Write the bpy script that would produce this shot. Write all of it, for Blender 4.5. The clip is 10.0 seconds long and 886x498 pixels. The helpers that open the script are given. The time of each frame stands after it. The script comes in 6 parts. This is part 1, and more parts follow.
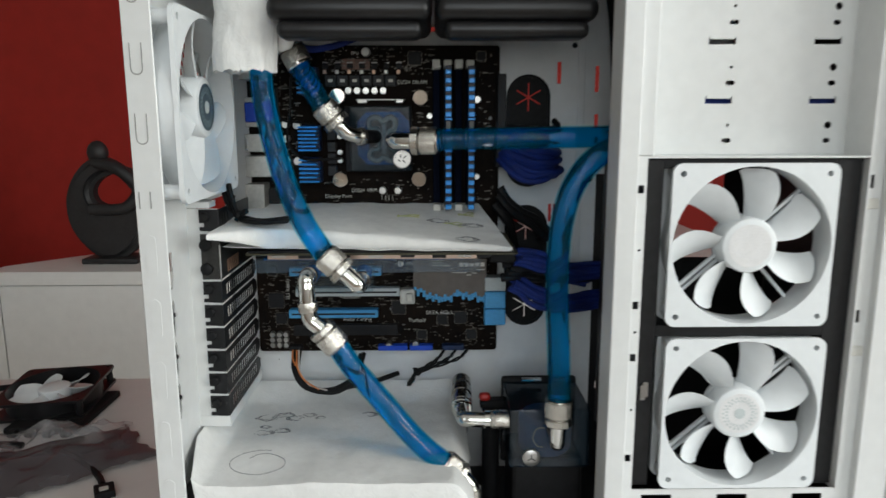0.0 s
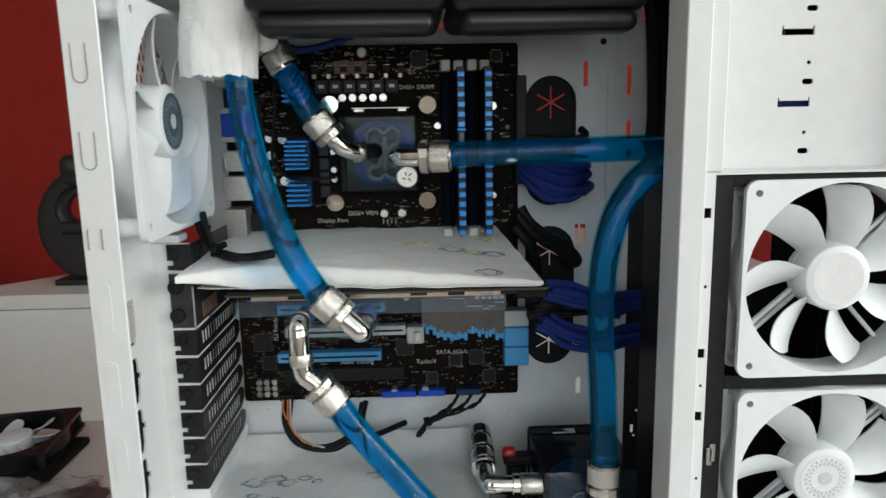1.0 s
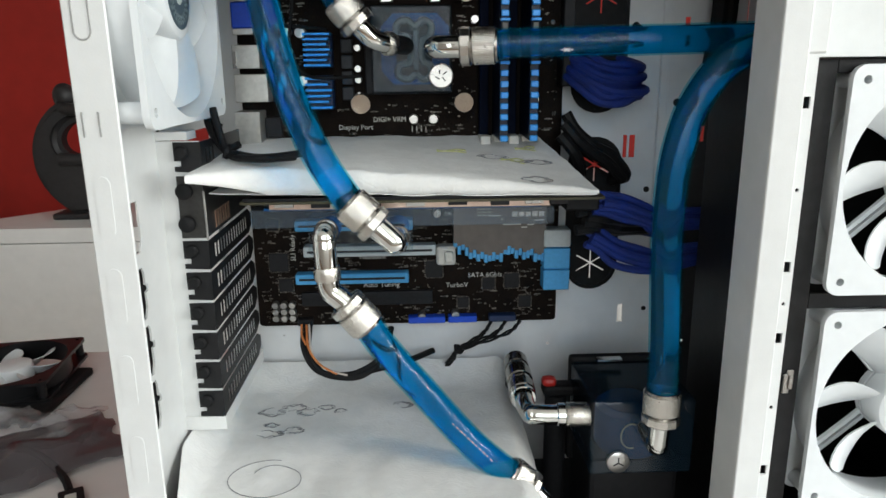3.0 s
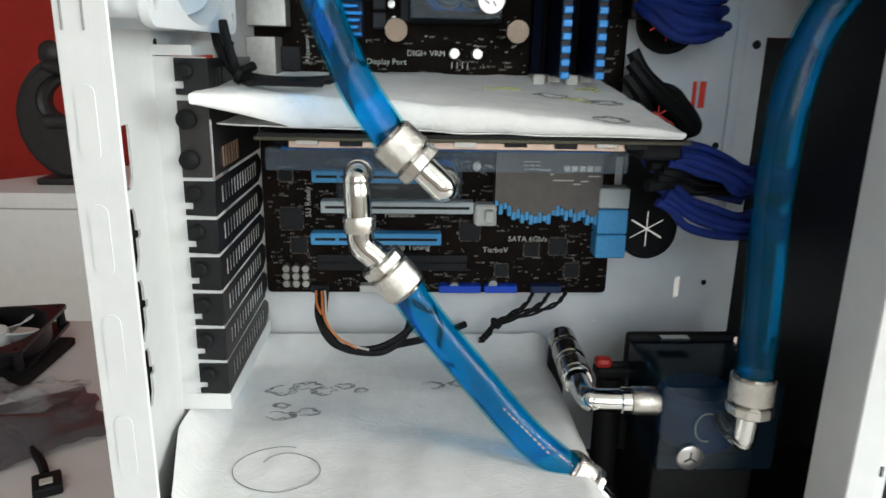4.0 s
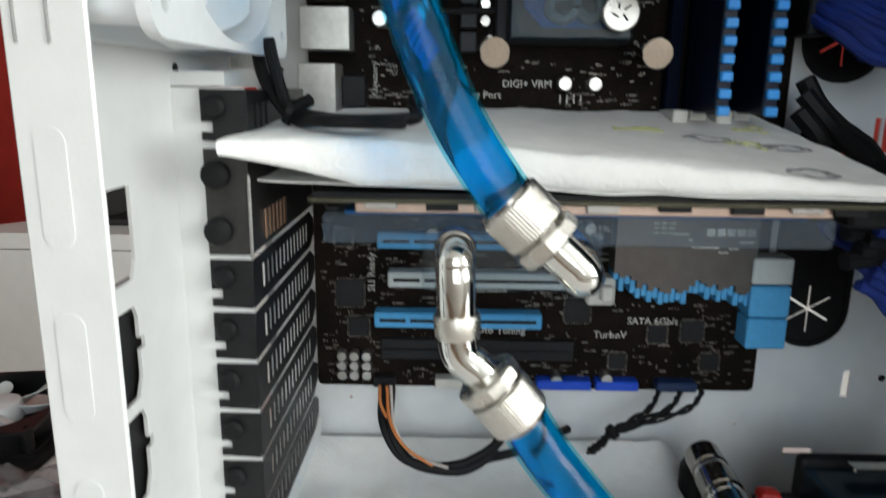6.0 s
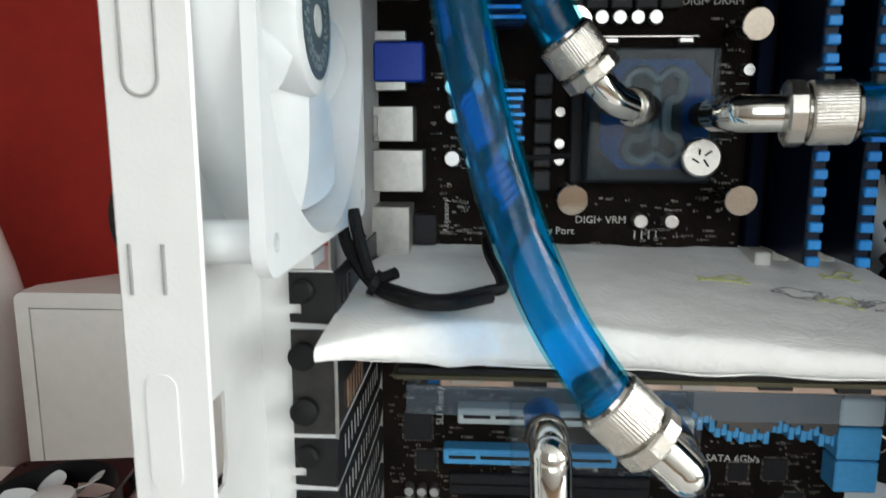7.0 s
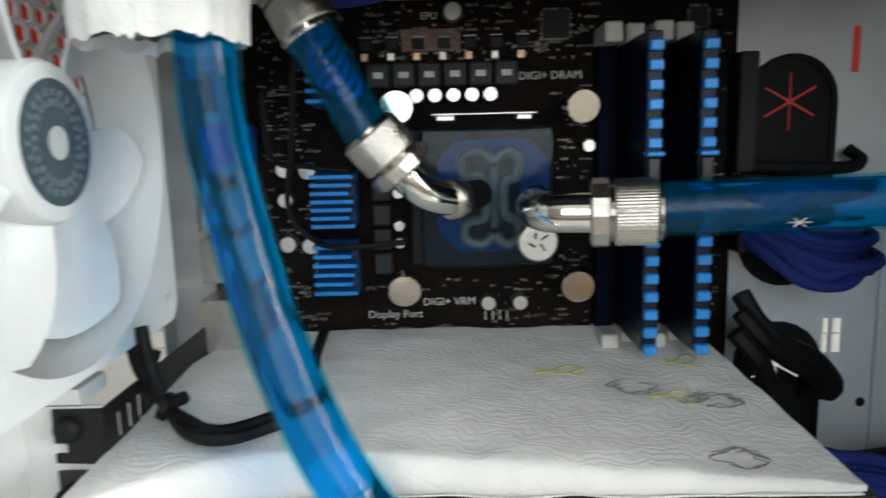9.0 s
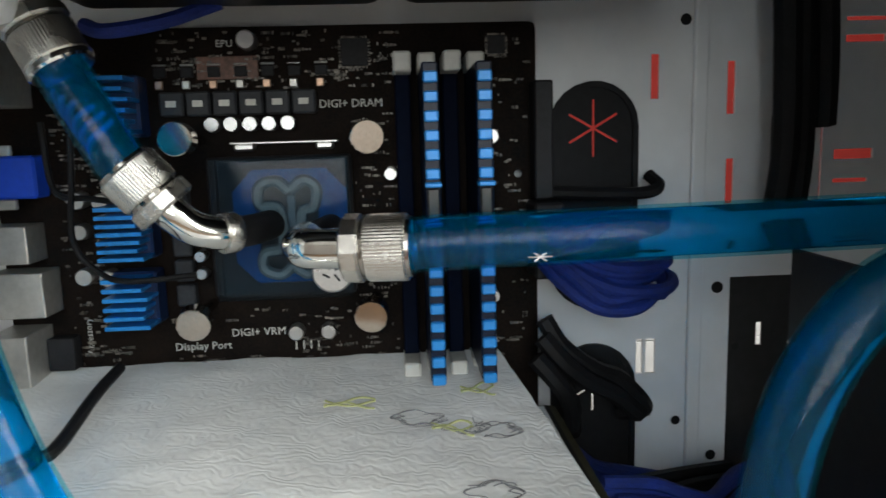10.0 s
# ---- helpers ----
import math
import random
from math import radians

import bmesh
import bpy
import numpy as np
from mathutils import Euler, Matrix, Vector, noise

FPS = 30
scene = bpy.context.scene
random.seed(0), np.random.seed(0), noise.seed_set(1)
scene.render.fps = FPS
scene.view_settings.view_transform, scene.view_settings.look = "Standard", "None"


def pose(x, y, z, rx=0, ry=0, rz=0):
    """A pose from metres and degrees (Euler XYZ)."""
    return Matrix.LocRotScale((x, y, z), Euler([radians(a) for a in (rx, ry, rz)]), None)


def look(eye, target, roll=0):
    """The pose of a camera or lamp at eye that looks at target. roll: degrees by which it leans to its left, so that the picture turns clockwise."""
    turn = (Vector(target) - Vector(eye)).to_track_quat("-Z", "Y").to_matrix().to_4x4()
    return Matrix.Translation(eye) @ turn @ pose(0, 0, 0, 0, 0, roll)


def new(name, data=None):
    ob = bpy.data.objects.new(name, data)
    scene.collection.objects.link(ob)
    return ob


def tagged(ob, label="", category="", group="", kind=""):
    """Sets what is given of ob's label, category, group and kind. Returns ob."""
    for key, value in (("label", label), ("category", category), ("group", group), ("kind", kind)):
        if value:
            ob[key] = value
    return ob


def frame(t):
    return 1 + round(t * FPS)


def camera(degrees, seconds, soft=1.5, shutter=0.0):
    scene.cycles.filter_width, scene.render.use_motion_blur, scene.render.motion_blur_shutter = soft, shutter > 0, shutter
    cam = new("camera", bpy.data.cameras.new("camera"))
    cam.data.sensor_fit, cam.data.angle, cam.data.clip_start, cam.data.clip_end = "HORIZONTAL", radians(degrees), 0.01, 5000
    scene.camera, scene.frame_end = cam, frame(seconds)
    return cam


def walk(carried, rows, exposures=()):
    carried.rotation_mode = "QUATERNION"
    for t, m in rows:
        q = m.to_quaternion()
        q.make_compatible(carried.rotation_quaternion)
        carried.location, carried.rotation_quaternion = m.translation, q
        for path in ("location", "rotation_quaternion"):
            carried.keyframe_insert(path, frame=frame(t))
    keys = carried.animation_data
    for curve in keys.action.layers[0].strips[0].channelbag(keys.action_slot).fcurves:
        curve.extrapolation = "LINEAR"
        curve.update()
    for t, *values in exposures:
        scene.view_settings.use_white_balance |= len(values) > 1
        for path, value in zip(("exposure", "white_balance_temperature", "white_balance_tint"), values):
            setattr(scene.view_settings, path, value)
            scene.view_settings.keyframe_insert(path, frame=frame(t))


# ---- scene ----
cam = camera(64.9, 10.0, shutter=0.4)
PATH = [
    (0, (0.056, -0.692, 0.39), (0.087, 1.274, 0.025), -0.1),
    (0.5, (0.035, -0.627, 0.392), (0.04, 1.329, -0.025), -0.9),
    (1, (0.036, -0.594, 0.395), (0.105, 1.373, 0.042), -1.1),
    (1.5, (0.024, -0.573, 0.386), (0.136, 1.384, -0.01), -1.3),
    (2, (0.012, -0.568, 0.38), (0.097, 1.381, -0.057), -1.4),
    (2.2, (0.012, -0.565, 0.371), (0.056, 1.382, -0.087), -0.7),
    (3.3, (0.007, -0.527, 0.352), (0.1, 1.406, -0.153), -0.1),
    (3.5, (0.0, -0.512, 0.343), (0.129, 1.419, -0.163), 0.9),
    (4, (-0.021, -0.476, 0.323), (0.075, 1.446, -0.224), 1.1),
    (4.5, (-0.028, -0.443, 0.31), (0.062, 1.473, -0.256), 1.4),
    (5, (-0.029, -0.41, 0.29), (0.052, 1.498, -0.303), 1.3),
    (5.5, (-0.033, -0.381, 0.292), (0.016, 1.54, -0.262), 1.1),
    (6, (-0.049, -0.365, 0.319), (-0.068, 1.583, -0.133), 0.7),
    (6.2, (-0.053, -0.358, 0.333), (-0.089, 1.593, -0.105), 0.7),
    (7.3, (-0.073, -0.35, 0.377), (-0.215, 1.62, 0.059), -0.3),
    (7.5, (-0.071, -0.35, 0.385), (-0.229, 1.62, 0.076), -0.5),
    (8, (-0.064, -0.348, 0.402), (-0.22, 1.627, 0.13), -0.5),
    (8.5, (-0.046, -0.341, 0.408), (-0.154, 1.636, 0.127), -1.0),
    (9, (-0.011, -0.326, 0.399), (-0.025, 1.648, 0.082), -1.4),
    (9.5, (0.03, -0.321, 0.405), (0.103, 1.655, 0.106), -1.6),
    (10, (0.058, -0.324, 0.407), (0.175, 1.649, 0.104), -1.7),
]
EXPOSURES = [(0.0, -0.46), (0.5, -0.38), (1.0, -0.34), (2.0, -0.14), (3.5, -0.04), (4.5, 0.07), (5.5, 0.04), (6.2, 0.02), (7.5, 0.00), (8.5, -0.06), (9.5, 0.15), (10.0, 0.20)]
walk(cam, [(t, look(eye, target, roll)) for t, eye, target, roll in PATH], EXPOSURES)


# ---- world and light ----
world = bpy.data.worlds.new("world")
scene.world = world
world.use_nodes = True
wn = world.node_tree
sky = wn.nodes.new("ShaderNodeTexSky")
sky.sky_type, sky.sun_disc = "NISHITA", False
sky.sun_elevation, sky.sun_rotation = radians(27), radians(123)
wn.links.new(sky.outputs[0], wn.nodes["Background"].inputs[0])
wn.nodes["Background"].inputs[1].default_value = 0.12

sun = new("sun", bpy.data.lights.new("sun", "SUN"))
sun.data.energy, sun.data.angle, sun.data.color = 0.6, radians(12), (1.0, 0.96, 0.9)
sun.matrix_world = look((4.0, -2.6, 2.4), (0.0, 0.0, 0.2))


def area_lamp(name, eye, target, w, h, watts, color):
    lamp = new(name, bpy.data.lights.new(name, "AREA"))
    lamp.data.shape, lamp.data.size, lamp.data.size_y = "RECTANGLE", w, h
    lamp.data.energy, lamp.data.color = watts, color
    lamp.matrix_world = look(eye, target)
    return lamp


area_lamp("window_and_fill_light", (2.44, -1.35, 0.92), (0.0, -1.35, 0.92), 1.9, 1.42, 66.0, (0.92, 0.98, 0.99))
# Added frontal fill lamp that brightens the tray, hoses and fans.
area_lamp("window_and_fill_light", (0.15, -2.44, 0.92), (0.15, 0.0, 0.92), 1.5, 1.42, 24.0, (0.93, 0.98, 0.99))


# ---- materials ----
def mat(name, color, rough=0.5, metal=0.0, var=0.12, scale=60.0, bump=0.0, bscale=None, spec=0.5, coat=0.0, trans=0.0, ior=1.45, island=0.0, rvar=0.1, tint=None):
    m = bpy.data.materials.new(name)
    m.use_nodes = True
    nt = m.node_tree
    p = nt.nodes["Principled BSDF"]
    co = nt.nodes.new("ShaderNodeTexCoord")
    big = nt.nodes.new("ShaderNodeTexNoise")
    big.inputs["Scale"].default_value, big.inputs["Detail"].default_value = scale * 0.25, 5.0
    fine = nt.nodes.new("ShaderNodeTexNoise")
    fine.inputs["Scale"].default_value, fine.inputs["Detail"].default_value = scale * 3.0, 4.0
    for t in (big, fine):
        nt.links.new(co.outputs["Object"], t.inputs["Vector"])
    add = nt.nodes.new("ShaderNodeMath")
    add.operation = "ADD"
    nt.links.new(big.outputs["Fac"], add.inputs[0])
    nt.links.new(fine.outputs["Fac"], add.inputs[1])
    ramp = nt.nodes.new("ShaderNodeMapRange")
    ramp.inputs["From Min"].default_value, ramp.inputs["From Max"].default_value = 0.7, 1.3
    nt.links.new(add.outputs[0], ramp.inputs["Value"])
    mix = nt.nodes.new("ShaderNodeMix")
    mix.data_type = "RGBA"
    dark = tint if tint else tuple(c * (1 - 2 * var) for c in color)
    mix.inputs["A"].default_value = (*dark, 1)
    mix.inputs["B"].default_value = (*tuple(min(1, c * (1 + 0.5 * var)) for c in color), 1)
    nt.links.new(ramp.outputs[0], mix.inputs["Factor"])
    out = mix.outputs["Result"]
    if island:
        oi = nt.nodes.new("ShaderNodeNewGeometry")
        hs = nt.nodes.new("ShaderNodeHueSaturation")
        mr = nt.nodes.new("ShaderNodeMapRange")
        mr.inputs["To Min"].default_value, mr.inputs["To Max"].default_value = 1 - island, 1 + island
        nt.links.new(oi.outputs["Random Per Island"], mr.inputs["Value"])
        nt.links.new(mr.outputs[0], hs.inputs["Value"])
        nt.links.new(out, hs.inputs["Color"])
        out = hs.outputs["Color"]
    nt.links.new(out, p.inputs["Base Color"])
    rr = nt.nodes.new("ShaderNodeMapRange")
    rr.inputs["To Min"].default_value, rr.inputs["To Max"].default_value = max(0.02, rough * (1 - rvar)), min(1, rough * (1 + rvar))
    nt.links.new(big.outputs["Fac"], rr.inputs["Value"])
    nt.links.new(rr.outputs[0], p.inputs["Roughness"])
    p.inputs["Metallic"].default_value = metal
    p.inputs["Specular IOR Level"].default_value = spec
    p.inputs["Coat Weight"].default_value = coat
    p.inputs["Transmission Weight"].default_value = trans
    p.inputs["IOR"].default_value = ior
    if bump:
        bn = nt.nodes.new("ShaderNodeTexNoise")
        bn.inputs["Scale"].default_value, bn.inputs["Detail"].default_value = bscale or scale * 4, 3.0
        nt.links.new(co.outputs["Object"], bn.inputs["Vector"])
        b = nt.nodes.new("ShaderNodeBump")
        b.inputs["Strength"].default_value, b.inputs["Distance"].default_value = bump, 0.001
        nt.links.new(bn.outputs["Fac"], b.inputs["Height"])
        nt.links.new(b.outputs[0], p.inputs["Normal"])
    return m


def see_through(name, color, alpha, rough=0.08, passing=None, ior=1.45):
    """Clear plastic: most light passes straight, the rest is gloss and a little body colour."""
    m = bpy.data.materials.new(name)
    m.use_nodes = True
    nt = m.node_tree
    p = nt.nodes["Principled BSDF"]
    p.inputs["Base Color"].default_value = (*color, 1)
    p.inputs["Roughness"].default_value = rough
    clear = nt.nodes.new("ShaderNodeBsdfTransparent")
    clear.inputs[0].default_value = tuple(passing or (0.45 + 0.55 * c for c in color)) + (1,)
    mix = nt.nodes.new("ShaderNodeMixShader")
    mix.inputs[0].default_value = alpha
    gloss = nt.nodes.new("ShaderNodeBsdfGlossy")
    gloss.inputs["Roughness"].default_value = rough
    lw = nt.nodes.new("ShaderNodeLayerWeight")
    lw.inputs["Blend"].default_value = 0.5
    rise = nt.nodes.new("ShaderNodeMath")
    rise.operation, rise.inputs[1].default_value = "POWER", 4.0
    fr = nt.nodes.new("ShaderNodeMath")
    base = ((ior - 1) / (ior + 1)) ** 2
    fr.operation, fr.inputs[1].default_value, fr.inputs[2].default_value = "MULTIPLY_ADD", 6.0 * base, base
    nt.links.new(lw.outputs["Facing"], rise.inputs[0])
    nt.links.new(rise.outputs[0], fr.inputs[0])
    top = nt.nodes.new("ShaderNodeMixShader")
    nt.links.new(clear.outputs[0], mix.inputs[1])
    nt.links.new(p.outputs[0], mix.inputs[2])
    nt.links.new(fr.outputs[0], top.inputs[0])
    nt.links.new(mix.outputs[0], top.inputs[1])
    nt.links.new(gloss.outputs[0], top.inputs[2])
    nt.links.new(top.outputs[0], nt.nodes["Material Output"].inputs[0])
    return m


def towel_material():
    """White kitchen paper, embossed with small swirls."""
    m = mat("paper_towel", (0.81, 0.81, 0.79), 0.95, var=0.04, scale=40, spec=0.1)
    nt = m.node_tree
    p = nt.nodes["Principled BSDF"]
    co = nt.nodes.new("ShaderNodeTexCoord")
    wave = nt.nodes.new("ShaderNodeTexWave")
    wave.wave_type, wave.bands_direction = "BANDS", "Y"
    for key, value in (("Scale", 74.0), ("Distortion", 22.0), ("Detail", 2.0), ("Detail Scale", 1.1)):
        wave.inputs[key].default_value = value
    fib = nt.nodes.new("ShaderNodeTexNoise")
    fib.inputs["Scale"].default_value = 500.0
    sm = nt.nodes.new("ShaderNodeMath")
    sm.operation = "ADD"
    nt.links.new(co.outputs["Object"], wave.inputs["Vector"])
    nt.links.new(co.outputs["Object"], fib.inputs["Vector"])
    nt.links.new(wave.outputs["Fac"], sm.inputs[0])
    nt.links.new(fib.outputs["Fac"], sm.inputs[1])
    b = nt.nodes.new("ShaderNodeBump")
    b.inputs["Strength"].default_value, b.inputs["Distance"].default_value = 0.22, 0.0006
    nt.links.new(sm.outputs[0], b.inputs["Height"])
    nt.links.new(b.outputs[0], p.inputs["Normal"])
    return m


WHITE = mat("white_paint", (0.71, 0.72, 0.71), 0.32, var=0.03, scale=30, bump=0.06, bscale=900, coat=0.15)
TRAYW = mat("white_tray_paint", (0.76, 0.77, 0.77), 0.38, var=0.04, scale=25, bump=0.06, bscale=900)
FANW = mat("white_fan_plastic", (0.76, 0.79, 0.80), 0.38, var=0.03, scale=40, bump=0.03, bscale=500)
# Grey that stands for the dark gap of the post's spring cuts.
CUTSHADE = mat("cut_shade_grey", (0.30, 0.30, 0.29), 0.6, var=0.1)
BLACK = mat("black_metal", (0.014, 0.014, 0.015), 0.45, var=0.2, scale=60, bump=0.08, bscale=700, spec=0.3)
MATTE = mat("black_rubber", (0.010, 0.010, 0.011), 0.62, var=0.2, scale=80, bump=0.15, bscale=900, spec=0.25)
GLOSSB = mat("black_gloss_plastic", (0.009, 0.009, 0.010), 0.36, var=0.2, scale=30, bump=0.03)
PCB = mat("dark_circuit_board", (0.014, 0.009, 0.0065), 0.55, var=0.25, scale=260, bump=0.35, bscale=2200, tint=(0.004, 0.0035, 0.0035), spec=0.06)
GPCB = mat("olive_circuit_board", (0.055, 0.050, 0.024), 0.45, var=0.2, scale=200)
CHIP = mat("chip_black", (0.018, 0.018, 0.020), 0.5, var=0.15, scale=150, spec=0.2)
CHOKE = mat("choke_grey", (0.042, 0.044, 0.048), 0.5, var=0.15, scale=200, spec=0.2)
SMD = mat("solder_parts", (0.14, 0.125, 0.105), 0.4, metal=0.3, var=0.2, scale=200, island=0.85)
NUT = mat("polished_nut", (0.66, 0.58, 0.50), 0.12, metal=1.0, var=0.08, scale=200)
SMOKE = mat("smoked_block_floor", (0.030, 0.040, 0.044), 0.5, var=0.15, scale=120, spec=0.1)
SILVER = mat("capacitor_silver", (0.52, 0.51, 0.49), 0.28, metal=0.9, var=0.06, scale=200)
COPPER = mat("copper_pad", (0.62, 0.40, 0.28), 0.35, metal=0.8, var=0.15, scale=150)
CHROME = mat("chrome", (0.78, 0.78, 0.74), 0.10, metal=1.0, var=0.03, scale=60, rvar=0.3)
NICKEL = mat("knurled_nickel", (0.70, 0.67, 0.61), 0.27, metal=1.0, var=0.06, scale=300, bump=0.25, bscale=1800)
DCHROME = mat("dark_chrome", (0.35, 0.33, 0.30), 0.16, metal=1.0, var=0.1, scale=80)
BLUE = mat("blue_anodised", (0.02, 0.24, 0.62), 0.33, metal=0.35, var=0.12, scale=120)
RAMBLUE = mat("bright_blue_fins", (0.03, 0.30, 0.78), 0.3, metal=0.1, var=0.08, scale=120)
NAVY = mat("navy_socket", (0.008, 0.025, 0.085), 0.4, var=0.15, scale=100)
SPREAD = mat("near_black_blue", (0.002, 0.008, 0.028), 0.34, var=0.2, scale=100, spec=0.3)
SOCKET = mat("dark_socket_plastic", (0.003, 0.006, 0.018), 0.6, var=0.15, scale=100, spec=0.05)
DSTEEL = mat("dark_steel", (0.06, 0.058, 0.055), 0.35, metal=0.6, var=0.15, scale=100)
SLOTBLUE = mat("slot_blue_plastic", (0.08, 0.38, 0.72), 0.45, var=0.08, scale=120)
SLOTWHITE = mat("slot_pale_plastic", (0.55, 0.60, 0.60), 0.45, var=0.06, scale=120)
VGAB = mat("vga_blue", (0.01, 0.07, 0.55), 0.4, var=0.08, scale=120)
CREAM = mat("cream_plastic", (0.62, 0.61, 0.56), 0.5, var=0.06, scale=120)
PORT = mat("port_tin", (0.60, 0.59, 0.55), 0.35, metal=0.75, var=0.1, scale=100)
PRINT = mat("white_print", (0.66, 0.64, 0.58), 0.6, var=0.1)
SINK = mat("brown_grey_heatsink", (0.13, 0.115, 0.105), 0.38, metal=0.5, var=0.12, scale=50)
BRONZE = mat("bronze_bar", (0.62, 0.47, 0.39), 0.3, metal=0.75, var=0.1, scale=60)
COOLANT = see_through("blue_coolant", (0.0, 0.25, 0.50), 0.16, 0.35, (0.02, 0.58, 0.88), 1.05)
cn = COOLANT.node_tree
bend = cn.nodes.new("ShaderNodeBsdfRefraction")
bend.inputs["Color"].default_value, bend.inputs["Roughness"].default_value, bend.inputs["IOR"].default_value = (0.02, 0.66, 0.93, 1), 0.20, 1.16
cn.links.new(bend.outputs[0], cn.nodes["Mix Shader"].inputs[1])
cloud = cn.nodes.new("ShaderNodeTexNoise")
cloud.inputs["Scale"].default_value, cloud.inputs["Detail"].default_value, cloud.inputs["Distortion"].default_value = 38.0, 3.0, 1.2
spread = cn.nodes.new("ShaderNodeMapRange")
for key, value in (("From Min", 0.35), ("From Max", 0.68), ("To Min", 0.02), ("To Max", 0.08)):
    spread.inputs[key].default_value = value
place = cn.nodes.new("ShaderNodeTexCoord")
cn.links.new(place.outputs["Object"], cloud.inputs["Vector"])
cn.links.new(cloud.outputs["Fac"], spread.inputs["Value"])
cn.links.new(spread.outputs[0], cn.nodes["Mix Shader"].inputs[0])
TUBEW = see_through("clear_tube_wall", (0.0, 0.42, 0.58), 0.045, 0.05, (0.55, 0.90, 0.97), 1.28)
ACRYL = see_through("frosted_acrylic", (0.40, 0.50, 0.56), 0.03, 0.15, (0.90, 0.94, 0.96), 1.4)
SMOKED = see_through("smoked_cover", (0.20, 0.26, 0.30), 0.02, 0.10, (0.66, 0.74, 0.80), 1.22)
MILK = see_through("milky_acrylic", (0.38, 0.48, 0.58), 0.11, 0.2, (0.92, 0.96, 0.98), 1.25)
RUST = mat("rust_brown_lacquer", (0.16, 0.075, 0.05), 0.4, var=0.3, scale=160)
ACRYLD = see_through("smoky_blue_acrylic", (0.03, 0.07, 0.11), 0.18, 0.12)
CHANNEL = mat("coolant_channel", (0.004, 0.115, 0.36), 0.5, var=0.2, scale=80, spec=0.1)
CHANNELP = mat("clear_channel_wall", (0.15, 0.20, 0.21), 0.4, var=0.15, scale=100)
SLEEVE = mat("blue_sleeving", (0.008, 0.027, 0.20), 0.62, var=0.2, scale=300, bump=0.6, bscale=2500)
CABLE = mat("black_cable", (0.010, 0.010, 0.011), 0.5, var=0.2, scale=200, bump=0.3, bscale=1500, spec=0.2)
ORANGE = mat("orange_wire", (0.60, 0.20, 0.06), 0.5, var=0.1)
WIREW = mat("pale_wire", (0.55, 0.50, 0.46), 0.5, var=0.1)
REDP = mat("red_plastic", (0.45, 0.02, 0.015), 0.4, var=0.1)
TOWEL = towel_material()
INK = mat("grey_ink", (0.24, 0.24, 0.25), 0.9, var=0.2)
INKG = mat("pale_green_ink", (0.52, 0.54, 0.26), 0.95, var=0.15)
WALLRED = mat("red_wall_paint", (0.36, 0.016, 0.009), 0.7, var=0.08, scale=6, bump=0.2, bscale=160)
WALLW = mat("white_wall_paint", (0.74, 0.73, 0.70), 0.85, var=0.04, scale=6, bump=0.2, bscale=160)
CABW = mat("white_laminate", (0.76, 0.76, 0.74), 0.35, var=0.03, scale=12)
TABLE = mat("white_table_top", (0.74, 0.71, 0.69), 0.30, var=0.03, scale=10, coat=0.1)
STATUE = mat("black_stone", (0.022, 0.021, 0.022), 0.5, var=0.2, scale=50, bump=0.2, bscale=300)
VASE = mat("glazed_white_vase", (0.78, 0.77, 0.74), 0.18, var=0.03, scale=20)
FLOORM = mat("wooden_floor", (0.30, 0.19, 0.11), 0.45, var=0.2, scale=15)
BAG = see_through("grey_plastic_film", (0.10, 0.09, 0.10), 0.72, 0.25)
FILM = see_through("clear_plastic_film", (0.75, 0.74, 0.76), 0.22, 0.2)
STICKER = mat("hub_sticker_blue", (0.035, 0.06, 0.085), 0.3, var=0.3, scale=900, tint=(0.10, 0.14, 0.16))
STICKRING = mat("hub_sticker_print", (0.20, 0.26, 0.28), 0.35, var=0.2, scale=900)
STICKERW = mat("hub_sticker_white", (0.76, 0.76, 0.76), 0.3, var=0.06, scale=300)
GLASS = see_through("window_glass", (0.97, 0.99, 1.0), 0.02, 0.02)


# ---- mesh helpers ----
def bm_box(lo, hi, bev=0.0, seg=1):
    bm = bmesh.new()
    bmesh.ops.create_cube(bm, size=1.0)
    c = [(a + b) / 2 for a, b in zip(lo, hi)]
    d = [abs(b - a) for a, b in zip(lo, hi)]
    for v in bm.verts:
        v.co = Vector((c[0] + v.co.x * d[0], c[1] + v.co.y * d[1], c[2] + v.co.z * d[2]))
    if bev:
        bmesh.ops.bevel(bm, geom=bm.edges[:], offset=min(bev, min(d) * 0.45), segments=seg, profile=0.5, affect="EDGES")
    return bm


def join(*bms):
    out = bmesh.new()
    for b in bms:
        me = bpy.data.meshes.new("tmp")
        b.to_mesh(me)
        b.free()
        out.from_mesh(me)
        bpy.data.meshes.remove(me)
    return out


def moved(bm, m):
    bmesh.ops.transform(bm, matrix=m, verts=bm.verts[:])
    return bm


def bm_lathe(profile, n=24, cap=True):
    """Profile of (radius, z), turned round z."""
    bm = bmesh.new()
    rings = []
    for r, z in profile:
        rings.append([bm.verts.new((r * math.cos(2 * math.pi * i / n), r * math.sin(2 * math.pi * i / n), z)) for i in range(n)])
    for a, b in zip(rings, rings[1:]):
        for i in range(n):
            bm.faces.new((a[i], a[(i + 1) % n], b[(i + 1) % n], b[i]))
    if cap:
        if profile[0][0] > 1e-6:
            bm.faces.new(rings[0][::-1])
        if profile[-1][0] > 1e-6:
            bm.faces.new(rings[-1])
    bmesh.ops.remove_doubles(bm, verts=bm.verts[:], dist=1e-7)
    bmesh.ops.recalc_face_normals(bm, faces=bm.faces[:])
    return bm


